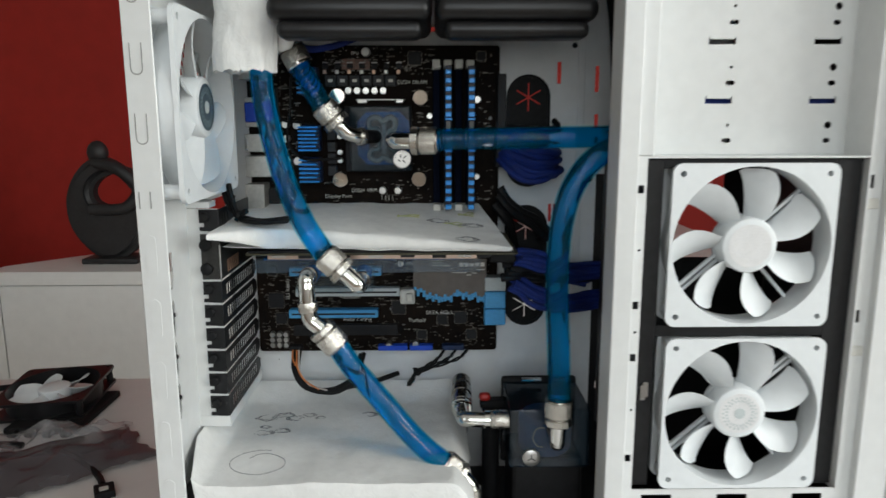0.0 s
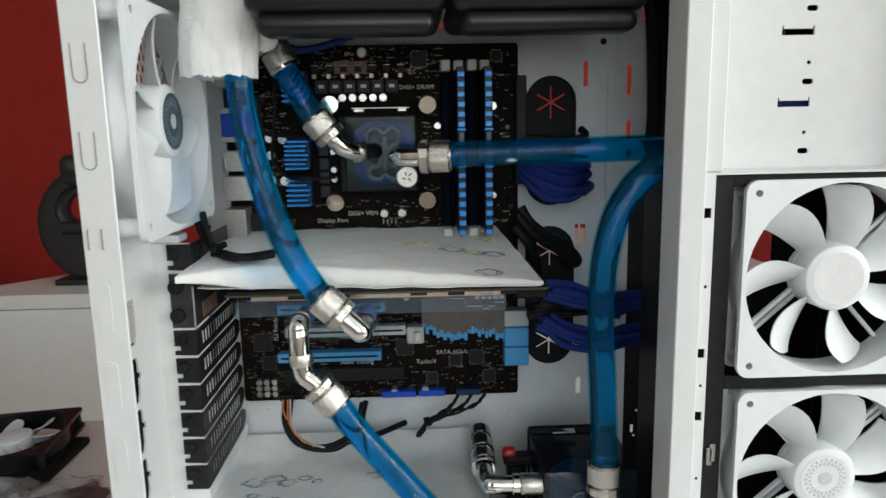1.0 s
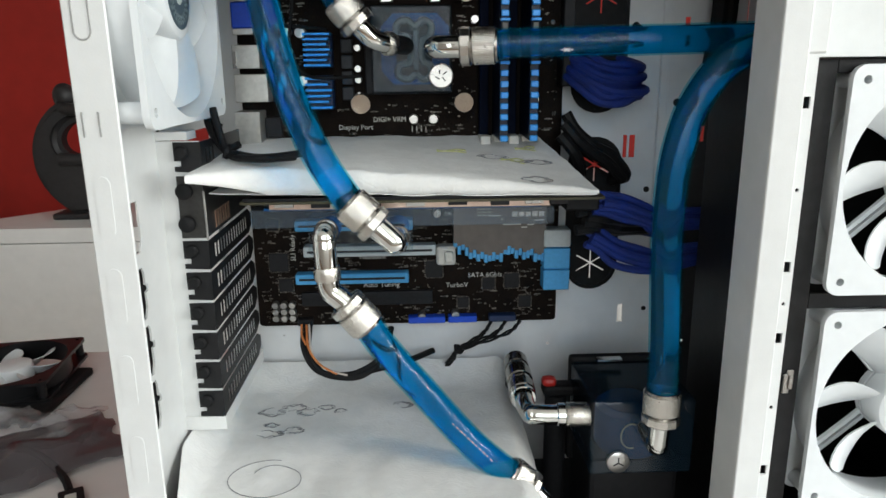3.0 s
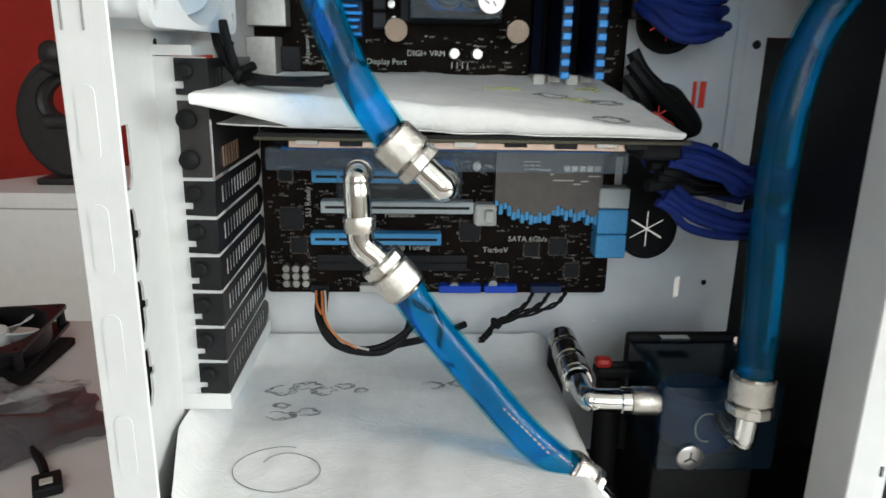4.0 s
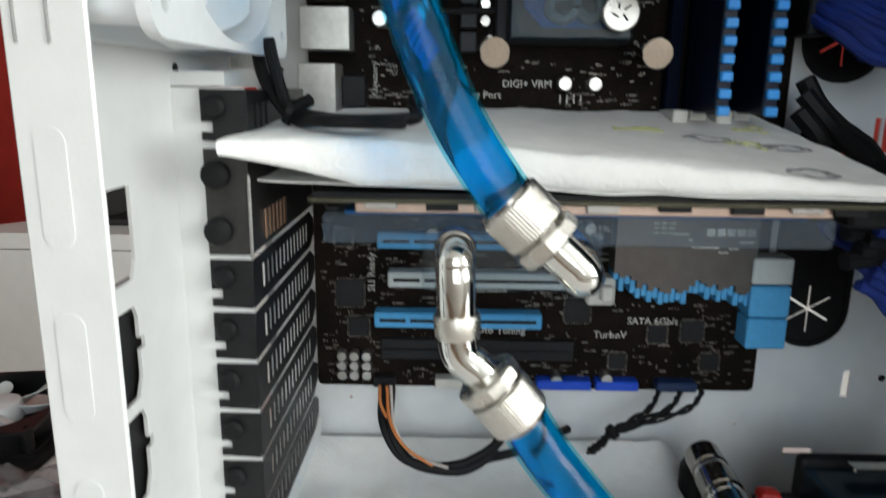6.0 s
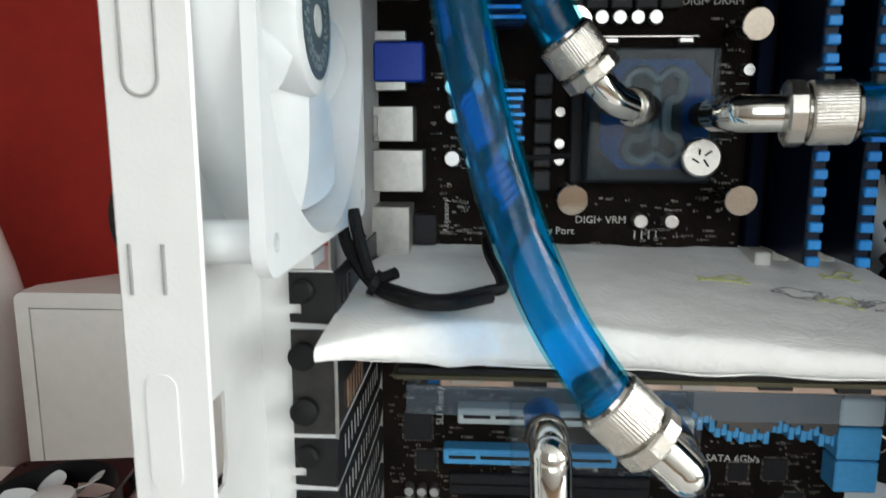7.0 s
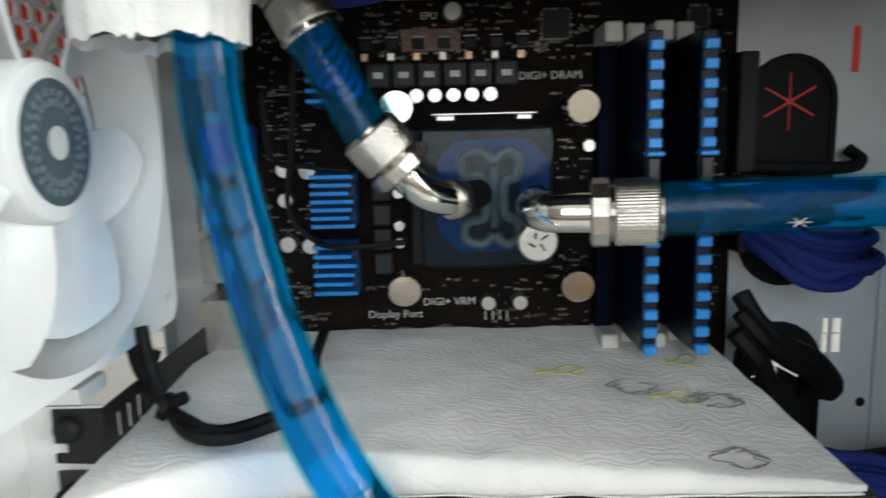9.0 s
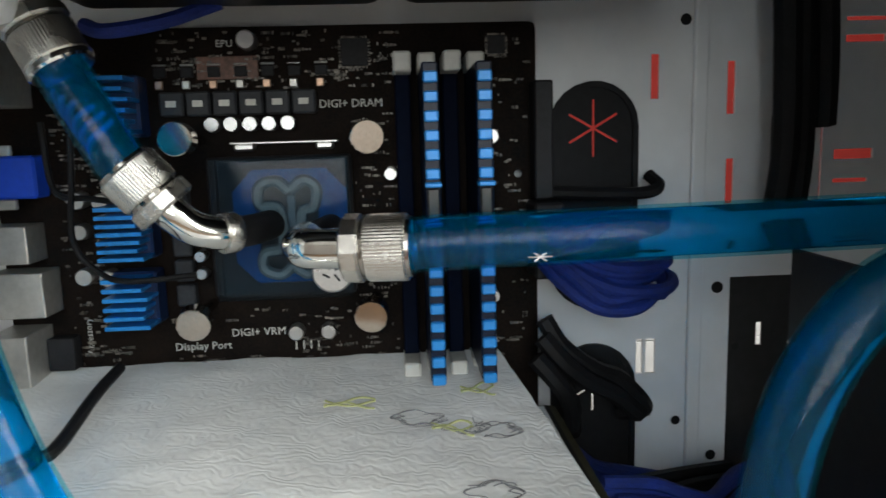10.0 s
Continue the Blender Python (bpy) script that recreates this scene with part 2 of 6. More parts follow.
def along(a, b):
    """A matrix that lays the z axis from a towards b, with its origin at a."""
    a, b = Vector(a), Vector(b)
    q = (b - a).to_track_quat("Z", "Y")
    return Matrix.Translation(a) @ q.to_matrix().to_4x4()


def spline(points, n):
    """Smooth points through the given ones (Catmull-Rom)."""
    p = [Vector(q) for q in points]
    p = [p[0] * 2 - p[1]] + p + [p[-1] * 2 - p[-2]]
    out = []
    for i in range(1, len(p) - 2):
        for k in range(n):
            t = k / n
            a, b, c, d = p[i - 1], p[i], p[i + 1], p[i + 2]
            out.append(0.5 * ((2 * b) + (c - a) * t + (2 * a - 5 * b + 4 * c - d) * t * t + (3 * b - a - 3 * c + d) * t ** 3))
    out.append(p[-2])
    return out


def bm_pipe(pts, r, n=12, radii=None):
    """A round bar along points."""
    bm = bmesh.new()
    rings = []
    up = Vector((0.123, 0.31, 0.94)).normalized()
    for i, p in enumerate(pts):
        t = (Vector(pts[min(i + 1, len(pts) - 1)]) - Vector(pts[max(i - 1, 0)])).normalized()
        u = (up - t * up.dot(t)).normalized()
        up = u
        w = t.cross(u)
        rr = radii[i] if radii else r
        rings.append([bm.verts.new(Vector(p) + rr * (math.cos(2 * math.pi * k / n) * u + math.sin(2 * math.pi * k / n) * w)) for k in range(n)])
    for a, b in zip(rings, rings[1:]):
        for k in range(n):
            bm.faces.new((a[k], a[(k + 1) % n], b[(k + 1) % n], b[k]))
    bm.faces.new(rings[0][::-1])
    bm.faces.new(rings[-1])
    bmesh.ops.recalc_face_normals(bm, faces=bm.faces[:])
    return bm


def plate(outer, holes, thick):
    """A flat plate in x, y with holes through it, from z 0 to thick."""
    bm = bmesh.new()
    edges = []
    for loop in [outer] + list(holes):
        vs = [bm.verts.new((x, y, 0)) for x, y in loop]
        edges += [bm.edges.new((vs[i], vs[(i + 1) % len(vs)])) for i in range(len(vs))]
    bmesh.ops.triangle_fill(bm, use_beauty=True, use_dissolve=False, edges=edges)
    geom = bmesh.ops.extrude_face_region(bm, geom=bm.faces[:])["geom"]
    bmesh.ops.translate(bm, vec=(0, 0, thick), verts=[g for g in geom if isinstance(g, bmesh.types.BMVert)])
    bmesh.ops.recalc_face_normals(bm, faces=bm.faces[:])
    return bm


def rect(x0, y0, x1, y1):
    return [(x0, y0), (x1, y0), (x1, y1), (x0, y1)]


def disc(x, y, r, n=12):
    return [(x + r * math.cos(2 * math.pi * i / n), y + r * math.sin(2 * math.pi * i / n)) for i in range(n)]


def rounded(x0, y0, x1, y1, r, n=5):
    pts = []
    for cx, cy, a0 in ((x1 - r, y0 + r, -90), (x1 - r, y1 - r, 0), (x0 + r, y1 - r, 90), (x0 + r, y0 + r, 180)):
        for i in range(n + 1):
            a = radians(a0 + 90 * i / n)
            pts.append((cx + r * math.cos(a), cy + r * math.sin(a)))
    return pts


def facing(y):
    """Local x, y, z become x, z and -y of the world: for plates that face the open side."""
    return Matrix(((1, 0, 0, 0), (0, 0, -1, y), (0, 1, 0, 0), (0, 0, 0, 1)))


def sideways(x):
    """Local x, y, z become y, z and x of the world: for plates across the width."""
    return Matrix(((0, 0, 1, x), (1, 0, 0, 0), (0, 1, 0, 0), (0, 0, 0, 1)))


def make(name, bm, material, smooth=False):
    me = bpy.data.meshes.new(name)
    bm.to_mesh(me)
    bm.free()
    me.materials.append(material)
    ob = new(name, me)
    if smooth:
        me.shade_smooth()
        me.set_sharp_from_angle(angle=radians(38))
    return ob


def part(name, bm, material, parent, label="", smooth=False):
    ob = make(name, bm, material, smooth)
    ob.parent = parent
    if label:
        ob["label"] = label
    return ob


def thing(name, at, label, category, group="", kind=""):
    e = new(name)
    e.empty_display_size = 0.02
    e.matrix_world = at if isinstance(at, Matrix) else Matrix.Translation(at)
    return tagged(e, label, category, group, kind)


def under(e, bm):
    """Brings a mesh given in world places into the axes of its thing."""
    return moved(bm, e.matrix_basis.inverted())


def lay(name, bm, material, e, label="", smooth=False, root=None):
    """A part whose mesh is given in world places; root is the thing when e is one of its parts."""
    return part(name, under(root or e, bm), material, e, label, smooth)


# ---- the room ----
def wall_slab(name, bm, material, label, category="wall"):
    return tagged(make(name, bm, material), label, category, kind="structure")


wall_slab("floor", bm_box((-3.0, -2.6, -0.80), (2.6, 2.35, -0.75)), FLOORM, "brown wooden room floor", "floor")
wall_slab("ceiling", bm_box((-3.0, -2.6, 1.75), (2.6, 2.35, 1.80)), WALLW, "plain white ceiling", "ceiling")
wall_slab("wall_north", bm_box((-3.0, 2.25, -0.75), (2.6, 2.35, 1.75)), WALLRED, "deep red painted wall behind the white cabinet")
wall_slab("wall_west", bm_box((-3.0, -2.5, -0.75), (-2.9, 2.25, 1.75)), WALLW, "plain white side wall")
# Unseen opening and window frame, added to go with the frontal fill lamp.
wall_slab("wall_south", moved(plate(rect(-3.0, -0.75, 2.6, 1.75), [rect(-0.65, 0.17, 0.95, 1.67)], 0.10), facing(-2.5)), WALLW, "white wall with an opening added for the fill lamp")
fill_win = thing("fill_window", (0.15, -2.55, 0.17), "white framed window in the white wall, out of view", "window", kind="structure")
for lo, hi in (((-0.65, -2.58, 0.17), (0.95, -2.52, 0.22)), ((-0.65, -2.58, 1.62), (0.95, -2.52, 1.67)), ((-0.65, -2.58, 0.22), (-0.60, -2.52, 1.62)), ((0.90, -2.58, 0.22), (0.95, -2.52, 1.62)), ((0.12, -2.58, 0.22), (0.18, -2.52, 1.62))):
    lay("window_frame", bm_box(lo, hi, 0.006), WHITE, fill_win)
for x0, x1 in ((-0.60, 0.12), (0.18, 0.90)):
    lay("pane", bm_box((x0, -2.553, 0.22), (x1, -2.547, 1.62)), GLASS, fill_win).visible_shadow = False
wall_slab("wall_east", moved(plate(rect(-2.5, -0.75, 2.25, 1.75), [rect(-2.35, 0.17, -0.35, 1.67)], 0.10), sideways(2.5)), WALLW, "white wall with a wide window")
win = thing("window_1", (2.55, -1.35, 0.17), "white framed window in the white wall, out of view", "window", kind="structure")
for lo, hi in (((2.52, -2.35, 0.17), (2.58, -0.35, 0.22)), ((2.52, -2.35, 1.62), (2.58, -0.35, 1.67)), ((2.52, -2.35, 0.22), (2.58, -2.30, 1.62)), ((2.52, -0.40, 0.22), (2.58, -0.35, 1.62)), ((2.52, -1.38, 0.22), (2.58, -1.32, 1.62))):
    lay("window_frame", bm_box(lo, hi, 0.006), WHITE, win)
for y0, y1 in ((-2.30, -1.38), (-1.32, -0.40)):
    g = lay("pane", bm_box((2.547, y0, 0.22), (2.553, y1, 1.62)), GLASS, win)
    g.visible_shadow = False

# table the computer stands on
tbl = thing("table", (0.0, -0.1, -0.75), "glossy white table top under the open computer", "table")
lay("table_top", bm_box((-0.95, -0.55, -0.03), (1.0, 0.335, 0.0), 0.004, 2), TABLE, tbl)
for x in (-0.88, 0.93):
    for y in (-0.48, 0.27):
        lay("leg", bm_box((x - 0.025, y - 0.025, -0.75), (x + 0.025, y + 0.025, -0.03), 0.003), WHITE, tbl)

# low white cabinet behind the table
cab = thing("cabinet", (-0.4248, 1.4172, -0.75), "white laminate cabinet with rounded corners", "cabinet")
plan = [(-1.1752, 1.2307), (1.0452, 1.2307), (1.0452, 2.1312), (-0.3828, 2.1312), (-1.1752, 1.2912)]
lay("top", moved(plate(plan, [], 0.036), Matrix.Translation((0, 0, -0.0590))), CABW, cab)
inner = [(-1.178, 1.2317), (1.0382, 1.2317), (1.0382, 2.1172), (-0.3828, 2.1172), (-1.178, 1.294)]
lay("body", moved(plate(inner, [], 0.6905), Matrix.Translation((0, 0, -0.75))), CABW, cab)
corner = [(-1.1836 + 0.022 * (1 - math.cos(radians(a))), -0.0449 + 0.022 * math.sin(radians(a))) for a in range(0, 91, 15)]
lay("front_frame", moved(plate([(1.0452, -0.75), (1.0452, -0.0449 + 0.022)] + corner[::-1] + [(-1.1836, -0.75)], [rect(-1.1493, -0.705, 1.0382, -0.0603)], 0.022), facing(1.2303)), CABW, cab, "white front frame with rounded corners")
for k in range(3):
    x0 = -1.1458 + k * 0.728
    lay("door", bm_box((x0, 1.2079, -0.70), (x0 + 0.721, 1.2303, -0.0631), 0.002, 2), CABW, cab)

# black sculpture on the cabinet, with a round opening
outer, hole = [], []
N = 40
for i in range(N):
    a = 2 * math.pi * i / N
    sx, sz = math.cos(a), math.sin(a)
    w = 0.082 if sz > 0 else 0.082 - 0.018 * sz * sz
    outer.append((w * sx * (1.05 - 0.22 * max(0, sz) ** 2) - 0.012 * max(0, sz), 0.105 + (0.112 if sz > 0 else 0.102) * sz))
    hole.append((0.010 + 0.040 * sx, 0.150 + 0.032 * sz + 0.006 * sx))
body = plate(outer, [hole], 0.05)
bmesh.ops.bevel(body, geom=[e for e in body.edges if len(e.link_faces) == 2 and e.calc_face_angle(0) > 0.8], offset=0.014, segments=3, affect="EDGES")
head = bmesh.new()
bmesh.ops.create_uvsphere(head, u_segments=16, v_segments=10, radius=0.021)
moved(head, Matrix.Translation((-0.018, 0.226, 0.025)) @ Matrix.Diagonal((1, 1.15, 0.9, 1)))
foot = bm_box((-0.055, 0.0, -0.012), (0.06, 0.012, 0.062), 0.004, 2)
arm = bm_pipe(spline([(-0.02, 0.205, 0.04), (0.03, 0.195, 0.052), (0.068, 0.150, 0.045), (0.04, 0.115, 0.05), (-0.03, 0.112, 0.052)], 6), 0.012, 10)
sculpt = make("sculpture", join(body, head, foot, arm), STATUE, True)
sculpt.matrix_world = Matrix.Translation((-0.8868, 1.3962, -0.0230)) @ Matrix.Diagonal((1.42, 1.42, 1.42, 1)) @ Matrix(((1, 0, 0, 0), (0, 0, -1, 0), (0, 1, 0, 0), (0, 0, 0, 1)))
tagged(sculpt, "black stone sculpture with a round opening, on the cabinet", "sculpture")

# tall white vase standing on the floor beside the cabinet
prof = [(0.000, 0.000), (0.130, 0.000), (0.146, 0.010), (0.182, 0.200), (0.208, 0.420), (0.198, 0.620), (0.179, 0.720), (0.143, 0.860), (0.114, 0.960), (0.109, 1.020), (0.122, 1.090), (0.140, 1.130), (0.133, 1.132), (0.114, 1.090), (0.101, 1.020), (0.111, 0.940), (0.000, 0.850)]
vase = make("vase", bm_lathe(prof, 48), VASE, True)
vase.matrix_world = Matrix.Translation((-1.570, 1.470, -0.75))
tagged(vase, "tall glazed white floor vase beside the cabinet", "vase")


# ---- the computer case ----
case = thing("computer_case", (0.12, -0.09, 0.0), "open white painted steel computer case on the table", "computer case")
TOP, BOT = 0.545, 0.018
for x in (-0.10, 0.36):
    for y in (-0.16, 0.0):
        lay("foot", moved(bm_lathe([(0.017, 0.0), (0.019, 0.004), (0.018, BOT)], 16), Matrix.Translation((x, y, 0.0))), MATTE, case, smooth=True)
lay("bottom_panel", bm_box((-0.150, -0.190, BOT), (0.410, 0.030, BOT + 0.0015)), BLACK, case, "black painted inner floor")
lay("top_panel", bm_box((-0.150, -0.193, TOP - 0.0015), (0.410, 0.030, TOP)), WHITE, case)

# rear panel: fan grille opening, expansion slots, row of cut-outs near the open edge
FY, FZ = -0.1222, 0.4000
notch = []
for k in range(3):
    z1 = 0.2515 - k * 0.0345
    notch.append([(-0.1710, z1), (-0.1590, z1), (-0.1570, z1 - 0.004), (-0.1570, z1 - 0.011), (-0.1535, z1 - 0.011), (-0.1535, z1 - 0.015), (-0.1570, z1 - 0.015), (-0.1570, z1 - 0.024), (-0.1600, z1 - 0.030), (-0.1710, z1 - 0.030)])
notch.append([(-0.1710, 0.289), (-0.1550, 0.289), (-0.1550, 0.266), (-0.1580, 0.260), (-0.1710, 0.260)])
rear = plate(rect(-0.190, BOT, 0.010, TOP), [disc(FY, FZ, 0.0680, 56), rect(-0.092, 0.137, -0.004, 0.318), rect(-0.050, 0.327, -0.002, 0.452)] + notch, 0.0012)
lay("rear_panel", moved(rear, sideways(-0.1482)), WHITE, case)
# Flat black discs paint the darkness of screw holes; nothing is cut here.
for z in (0.2800, 0.1590, 0.3240):
    lay("dark_hole_disc", moved(bm_lathe([(0.0, 0.0), (0.0024, 0.0), (0.0024, 0.0005), (0.0, 0.0005)], 16), sideways(-0.1472) @ Matrix.Translation((-0.1120, z, 0))), MATTE, case, "black disc in place of a dark screw hole")
# Added black strip, stands for the dark space behind the cut-outs.
lay("notch_dark_strip", bm_box((-0.1512, -0.1740, 0.140), (-0.1500, -0.1460, 0.2590)), BLACK, case, "black strip added to darken the cut-outs")
shield = plate(rect(-0.0505, 0.3265, -0.0015, 0.4525), [rounded(-0.030, 0.384, -0.016, 0.402, 0.002, 2), rect(-0.030, 0.336, -0.006, 0.351)], 0.0006)
lay("port_shield", moved(shield, sideways(-0.1468)), PORT, case, "tin shield round the rear ports")
cells = bmesh.new()
p = 0.0082
for i in range(-10, 11):
    for j in range(-10, 11):
        cy, cz = (i + 0.5 * (j % 2)) * p, j * p * 0.866
        if math.hypot(cy, cz) > 0.0682:
            continue
        ro, ri = p * 0.5774, p * 0.42
        a = [[cells.verts.new((FY + cy + r * math.cos(radians(60 * k + 30)), FZ + cz + r * math.sin(radians(60 * k + 30)), h)) for k in range(6)] for r, h in ((ro, 0.0), (ri, 0.0), (ri, 0.001), (ro, 0.001))]
        for u, v in ((0, 1), (1, 2), (2, 3)):
            for k in range(6):
                cells.faces.new((a[u][k], a[u][(k + 1) % 6], a[v][(k + 1) % 6], a[v][k]))
bmesh.ops.recalc_face_normals(cells, faces=cells.faces[:])
lay("fan_grille", moved(cells, sideways(-0.1480)), WHITE, case, "white honeycomb fan grille")

# rear post, a folded flange along the open side; thin grey bars paint the shade of its small U-shaped spring cuts
prof = [(-0.1550, -0.178), (-0.1550, -0.1949), (-0.1544, -0.1955), (-0.1351, -0.1955), (-0.1345, -0.1949), (-0.1345, -0.1944), (-0.1356, -0.1944), (-0.1356, -0.1943), (-0.1537, -0.1943), (-0.1537, -0.178)]
post = moved(plate(prof, [], TOP - BOT), Matrix.Translation((0, 0, BOT)))
rp = lay("rear_post", post, WHITE, case)


def u_cut_shade(x, z, h, w):
    path = [(x - w, -0.1956, z + h), (x - w, -0.1956, z + w)] + [(x - w * math.cos(radians(a)), -0.1956, z + w - w * math.sin(radians(a))) for a in range(15, 180, 15)] + [(x + w, -0.1956, z + w), (x + w, -0.1956, z + h)]
    return bm_pipe([Vector(q) for q in path], 0.00045, 6)


for k in range(-3, 8):
    z = 0.3735 - k * 0.0475
    if k < 1:
        lay("spring_cut_shade", u_cut_shade(-0.1463, z, 0.021, 0.0040), CUTSHADE, rp, root=case)
    elif k == 1:
        for dx in (-0.004, 0.004):
            lay("spring_cut_shade", bm_pipe([Vector((-0.1478 + dx, -0.1956, z + 0.014)), Vector((-0.1478 + dx, -0.1956, z + 0.002))], 0.0005, 6), CUTSHADE, rp, root=case)
    else:
        lay("emboss", moved(plate(rounded(-0.1503, z, -0.1426, z + 0.030, 0.0036), [], 0.0006), facing(-0.1953)), WHITE, rp, root=case)

# motherboard tray with cable grommets and slots
GROM = [(0.1515, 0.3785, 0.0535), (0.1515, 0.2420, 0.0615)]


def stadium(x, z, hw, hh, n=12):
    return [(x + hw * math.cos(radians(a)), z + hh - hw + hw * math.sin(radians(a))) for a in np.linspace(0, 180, n)] + [(x + hw * math.cos(radians(a)), z - hh + hw + hw * math.sin(radians(a))) for a in np.linspace(180, 360, n)]


holes = [stadium(x, z, 0.0200, hh) for x, z, hh in GROM]
holes += [rect(x - w, z - h, x + w, z + h) for x, z, w, h in ((0.1815, 0.435, 0.0020, 0.0105), (0.219, 0.429, 0.0020, 0.0125), (0.2195, 0.384, 0.0020, 0.0110), (0.2420, 0.450, 0.0024, 0.0095), (0.2420, 0.405, 0.0024, 0.0100), (0.1755, 0.297, 0.0016, 0.0090), (0.1812, 0.297, 0.0024, 0.0090), (0.1790, 0.156, 0.0022, 0.0080), (0.1570, 0.1135, 0.0085, 0.0018), (0.0560, 0.1165, 0.0040, 0.0016), (0.232, 0.489, 0.003, 0.012), (0.066, 0.476, 0.020, 0.0022))]
holes += [disc(x, z, r, 10) for x, z, r in ((0.118, 0.130, 0.0012), (-0.105, 0.143, 0.001))]
tray_outline = [(-0.1470, BOT), (0.2215, BOT), (0.2215, 0.336), (0.2650, 0.336), (0.2650, TOP - 0.002), (-0.1470, TOP - 0.002)]
tray = lay("motherboard_tray", moved(plate(tray_outline, holes, 0.0012), facing(0.0108)), TRAYW, case, "pale grey-white motherboard tray")
lay("rib", bm_box((0.1995, 0.0072, 0.21), (0.2070, 0.0098, TOP - 0.01), 0.0012, 2), TRAYW, tray, root=case)
# Black discs laid on the tray for the dark inside of its screw holes.
for x, z, r in ((0.196, 0.461, 0.0027), (0.215, 0.331, 0.0030), (0.195, 0.262, 0.0024), (0.214, 0.242, 0.0027), (0.199, 0.160, 0.0020), (0.225, 0.300, 0.0020)):
    lay("dark_hole_disc", moved(bm_lathe([(0.0, 0.0), (r, 0.0), (r, 0.0005), (0.0, 0.0005)], 16), facing(0.0098) @ Matrix.Translation((x, z, 0))), MATTE, tray, "black disc in place of a dark screw hole", root=case)
for x, z, hh in GROM:
    stars = []
    for sz in (z + hh - 0.0205, z - hh + 0.0205):
        pts = []
        for k in range(6):
            a = radians(60 * k + 30)
            d, n = Vector((math.cos(a), math.sin(a))), Vector((-math.sin(a), math.cos(a)))
            for q in (d * 0.0135 - n * 0.0006, d * 0.0135 + n * 0.0006, Vector((math.cos(a + radians(30)), math.sin(a + radians(30)))) * 0.0013):
                pts.append((x + q.x, sz + q.y))
        stars.append(pts)
    lay("grommet", join(moved(plate(stadium(x, z, 0.0200, hh), stars, 0.0012), facing(0.0100)), moved(plate(stadium(x, z, 0.0216, hh + 0.0016), [stadium(x, z, 0.0188, hh - 0.0012)], 0.0024), facing(0.0096))), MATTE, case, "black rubber cable grommet with star slits")

# Black sheet added behind two tray slots so that they show dark.
lay("slot_dark_backing", bm_box((0.2360, 0.0140, 0.380), (0.2500, 0.0150, 0.480)), BLACK, tray, root=case)
# black drive wall beyond the tray, with small bright holes
dh = [disc(0.232 + 0.011 * ((k * 7) % 9) % 0.075, 0.105 + 0.0245 * k, 0.0013, 8) for k in range(9)] + [rect(0.2285, 0.108, 0.2315, 0.116), rect(0.236, 0.3, 0.239, 0.312)]
lay("drive_wall", moved(plate(rect(0.2217, BOT, 0.300, 0.3358), dh, 0.0012), facing(0.0108)), BLACK, case, "black perforated drive wall")
lay("drive_wall", moved(plate([(0.400, BOT), (0.400, TOP - 0.01), (0.352, TOP - 0.01), (0.352, 0.25), (0.3003, 0.25), (0.3003, BOT)], [], 0.0012), facing(0.0108)), BLACK, case, "black drive wall")
far = [rect(0.272, 0.393, 0.292, 0.398), rect(0.272, 0.3815, 0.290, 0.3835), rect(0.275, 0.449, 0.295, 0.4525), rect(0.275, 0.459, 0.297, 0.461), rect(0.318, 0.393, 0.338, 0.398), rect(0.318, 0.449, 0.338, 0.4525), disc(0.300, 0.420, 0.002, 8)]
lay("bay_far_panel", moved(plate(rect(0.2660, 0.336, 0.3515, TOP - 0.002), far, 0.0012), facing(0.0108)), TRAYW, case, "white far drive bay panel with slots")
lay("front_wall", bm_box((0.4005, -0.190, BOT), (0.402, 0.028, TOP - 0.002)), BLACK, case, "black inner front wall")

# front post and drive bay front
fp = join(bm_box((0.1890, -0.1955, BOT), (0.2035, -0.1940, TOP), 0.0007, 2), bm_box((0.1890, -0.1942, BOT), (0.1902, -0.165, TOP)))
lay("front_post", fp, WHITE, case)
strip_holes = [rect(0.2055, z - 0.003, 0.2100, z + 0.003) for z in (0.340, 0.253, 0.212, 0.130)] + [disc(0.2085, z, 0.0011, 8) for z in (0.295, 0.232, 0.17)]
lay("slotted_strip", moved(plate(rect(0.2030, BOT, 0.2118, 0.363), strip_holes, 0.0012), facing(-0.1885)), WHITE, case)
lay("step", bm_box((0.2025, -0.1945, BOT), (0.2037, -0.186, TOP)), WHITE, case)
lay("bay_side", bm_box((0.2030, -0.190, 0.364), (0.2160, -0.1535, TOP - 0.002), 0.001), WHITE, case)
bays = []
for x in (0.2735, 0.3530):
    for z in (0.4470, 0.4035, 0.4905):
        w = 0.0102
        bays.append([(x - w, z - 0.002), (x + w, z - 0.002), (x + w, z + 0.0036), (x + w - 0.001, z + 0.0036), (x + w - 0.001, z + 0.0018), (x - w + 0.001, z + 0.0018), (x - w + 0.001, z + 0.0036), (x - w, z + 0.0036)])
for z in (0.3855, 0.4285, 0.4725):
    bays.append(disc(0.2815, z, 0.0013, 10))
    bays.append(rounded(0.2780, z - 0.0133, 0.2850, z - 0.0098, 0.0016, 3))
    bays.append(disc(0.3590, z + 0.0, 0.0028, 12))
    bays.append(rounded(0.3560, z - 0.0135, 0.3615, z - 0.0098, 0.0016, 3))
lay("bay_panel", moved(plate(rect(0.2155, 0.3635, 0.3740, TOP - 0.002), bays, 0.0012), facing(-0.1545)), WHITE, case, "white drive bay panel with slots and round holes")
lay("bay_ledge", bm_box((0.2040, -0.189, 0.3624), (0.3740, -0.1545, 0.3638)), WHITE, case)
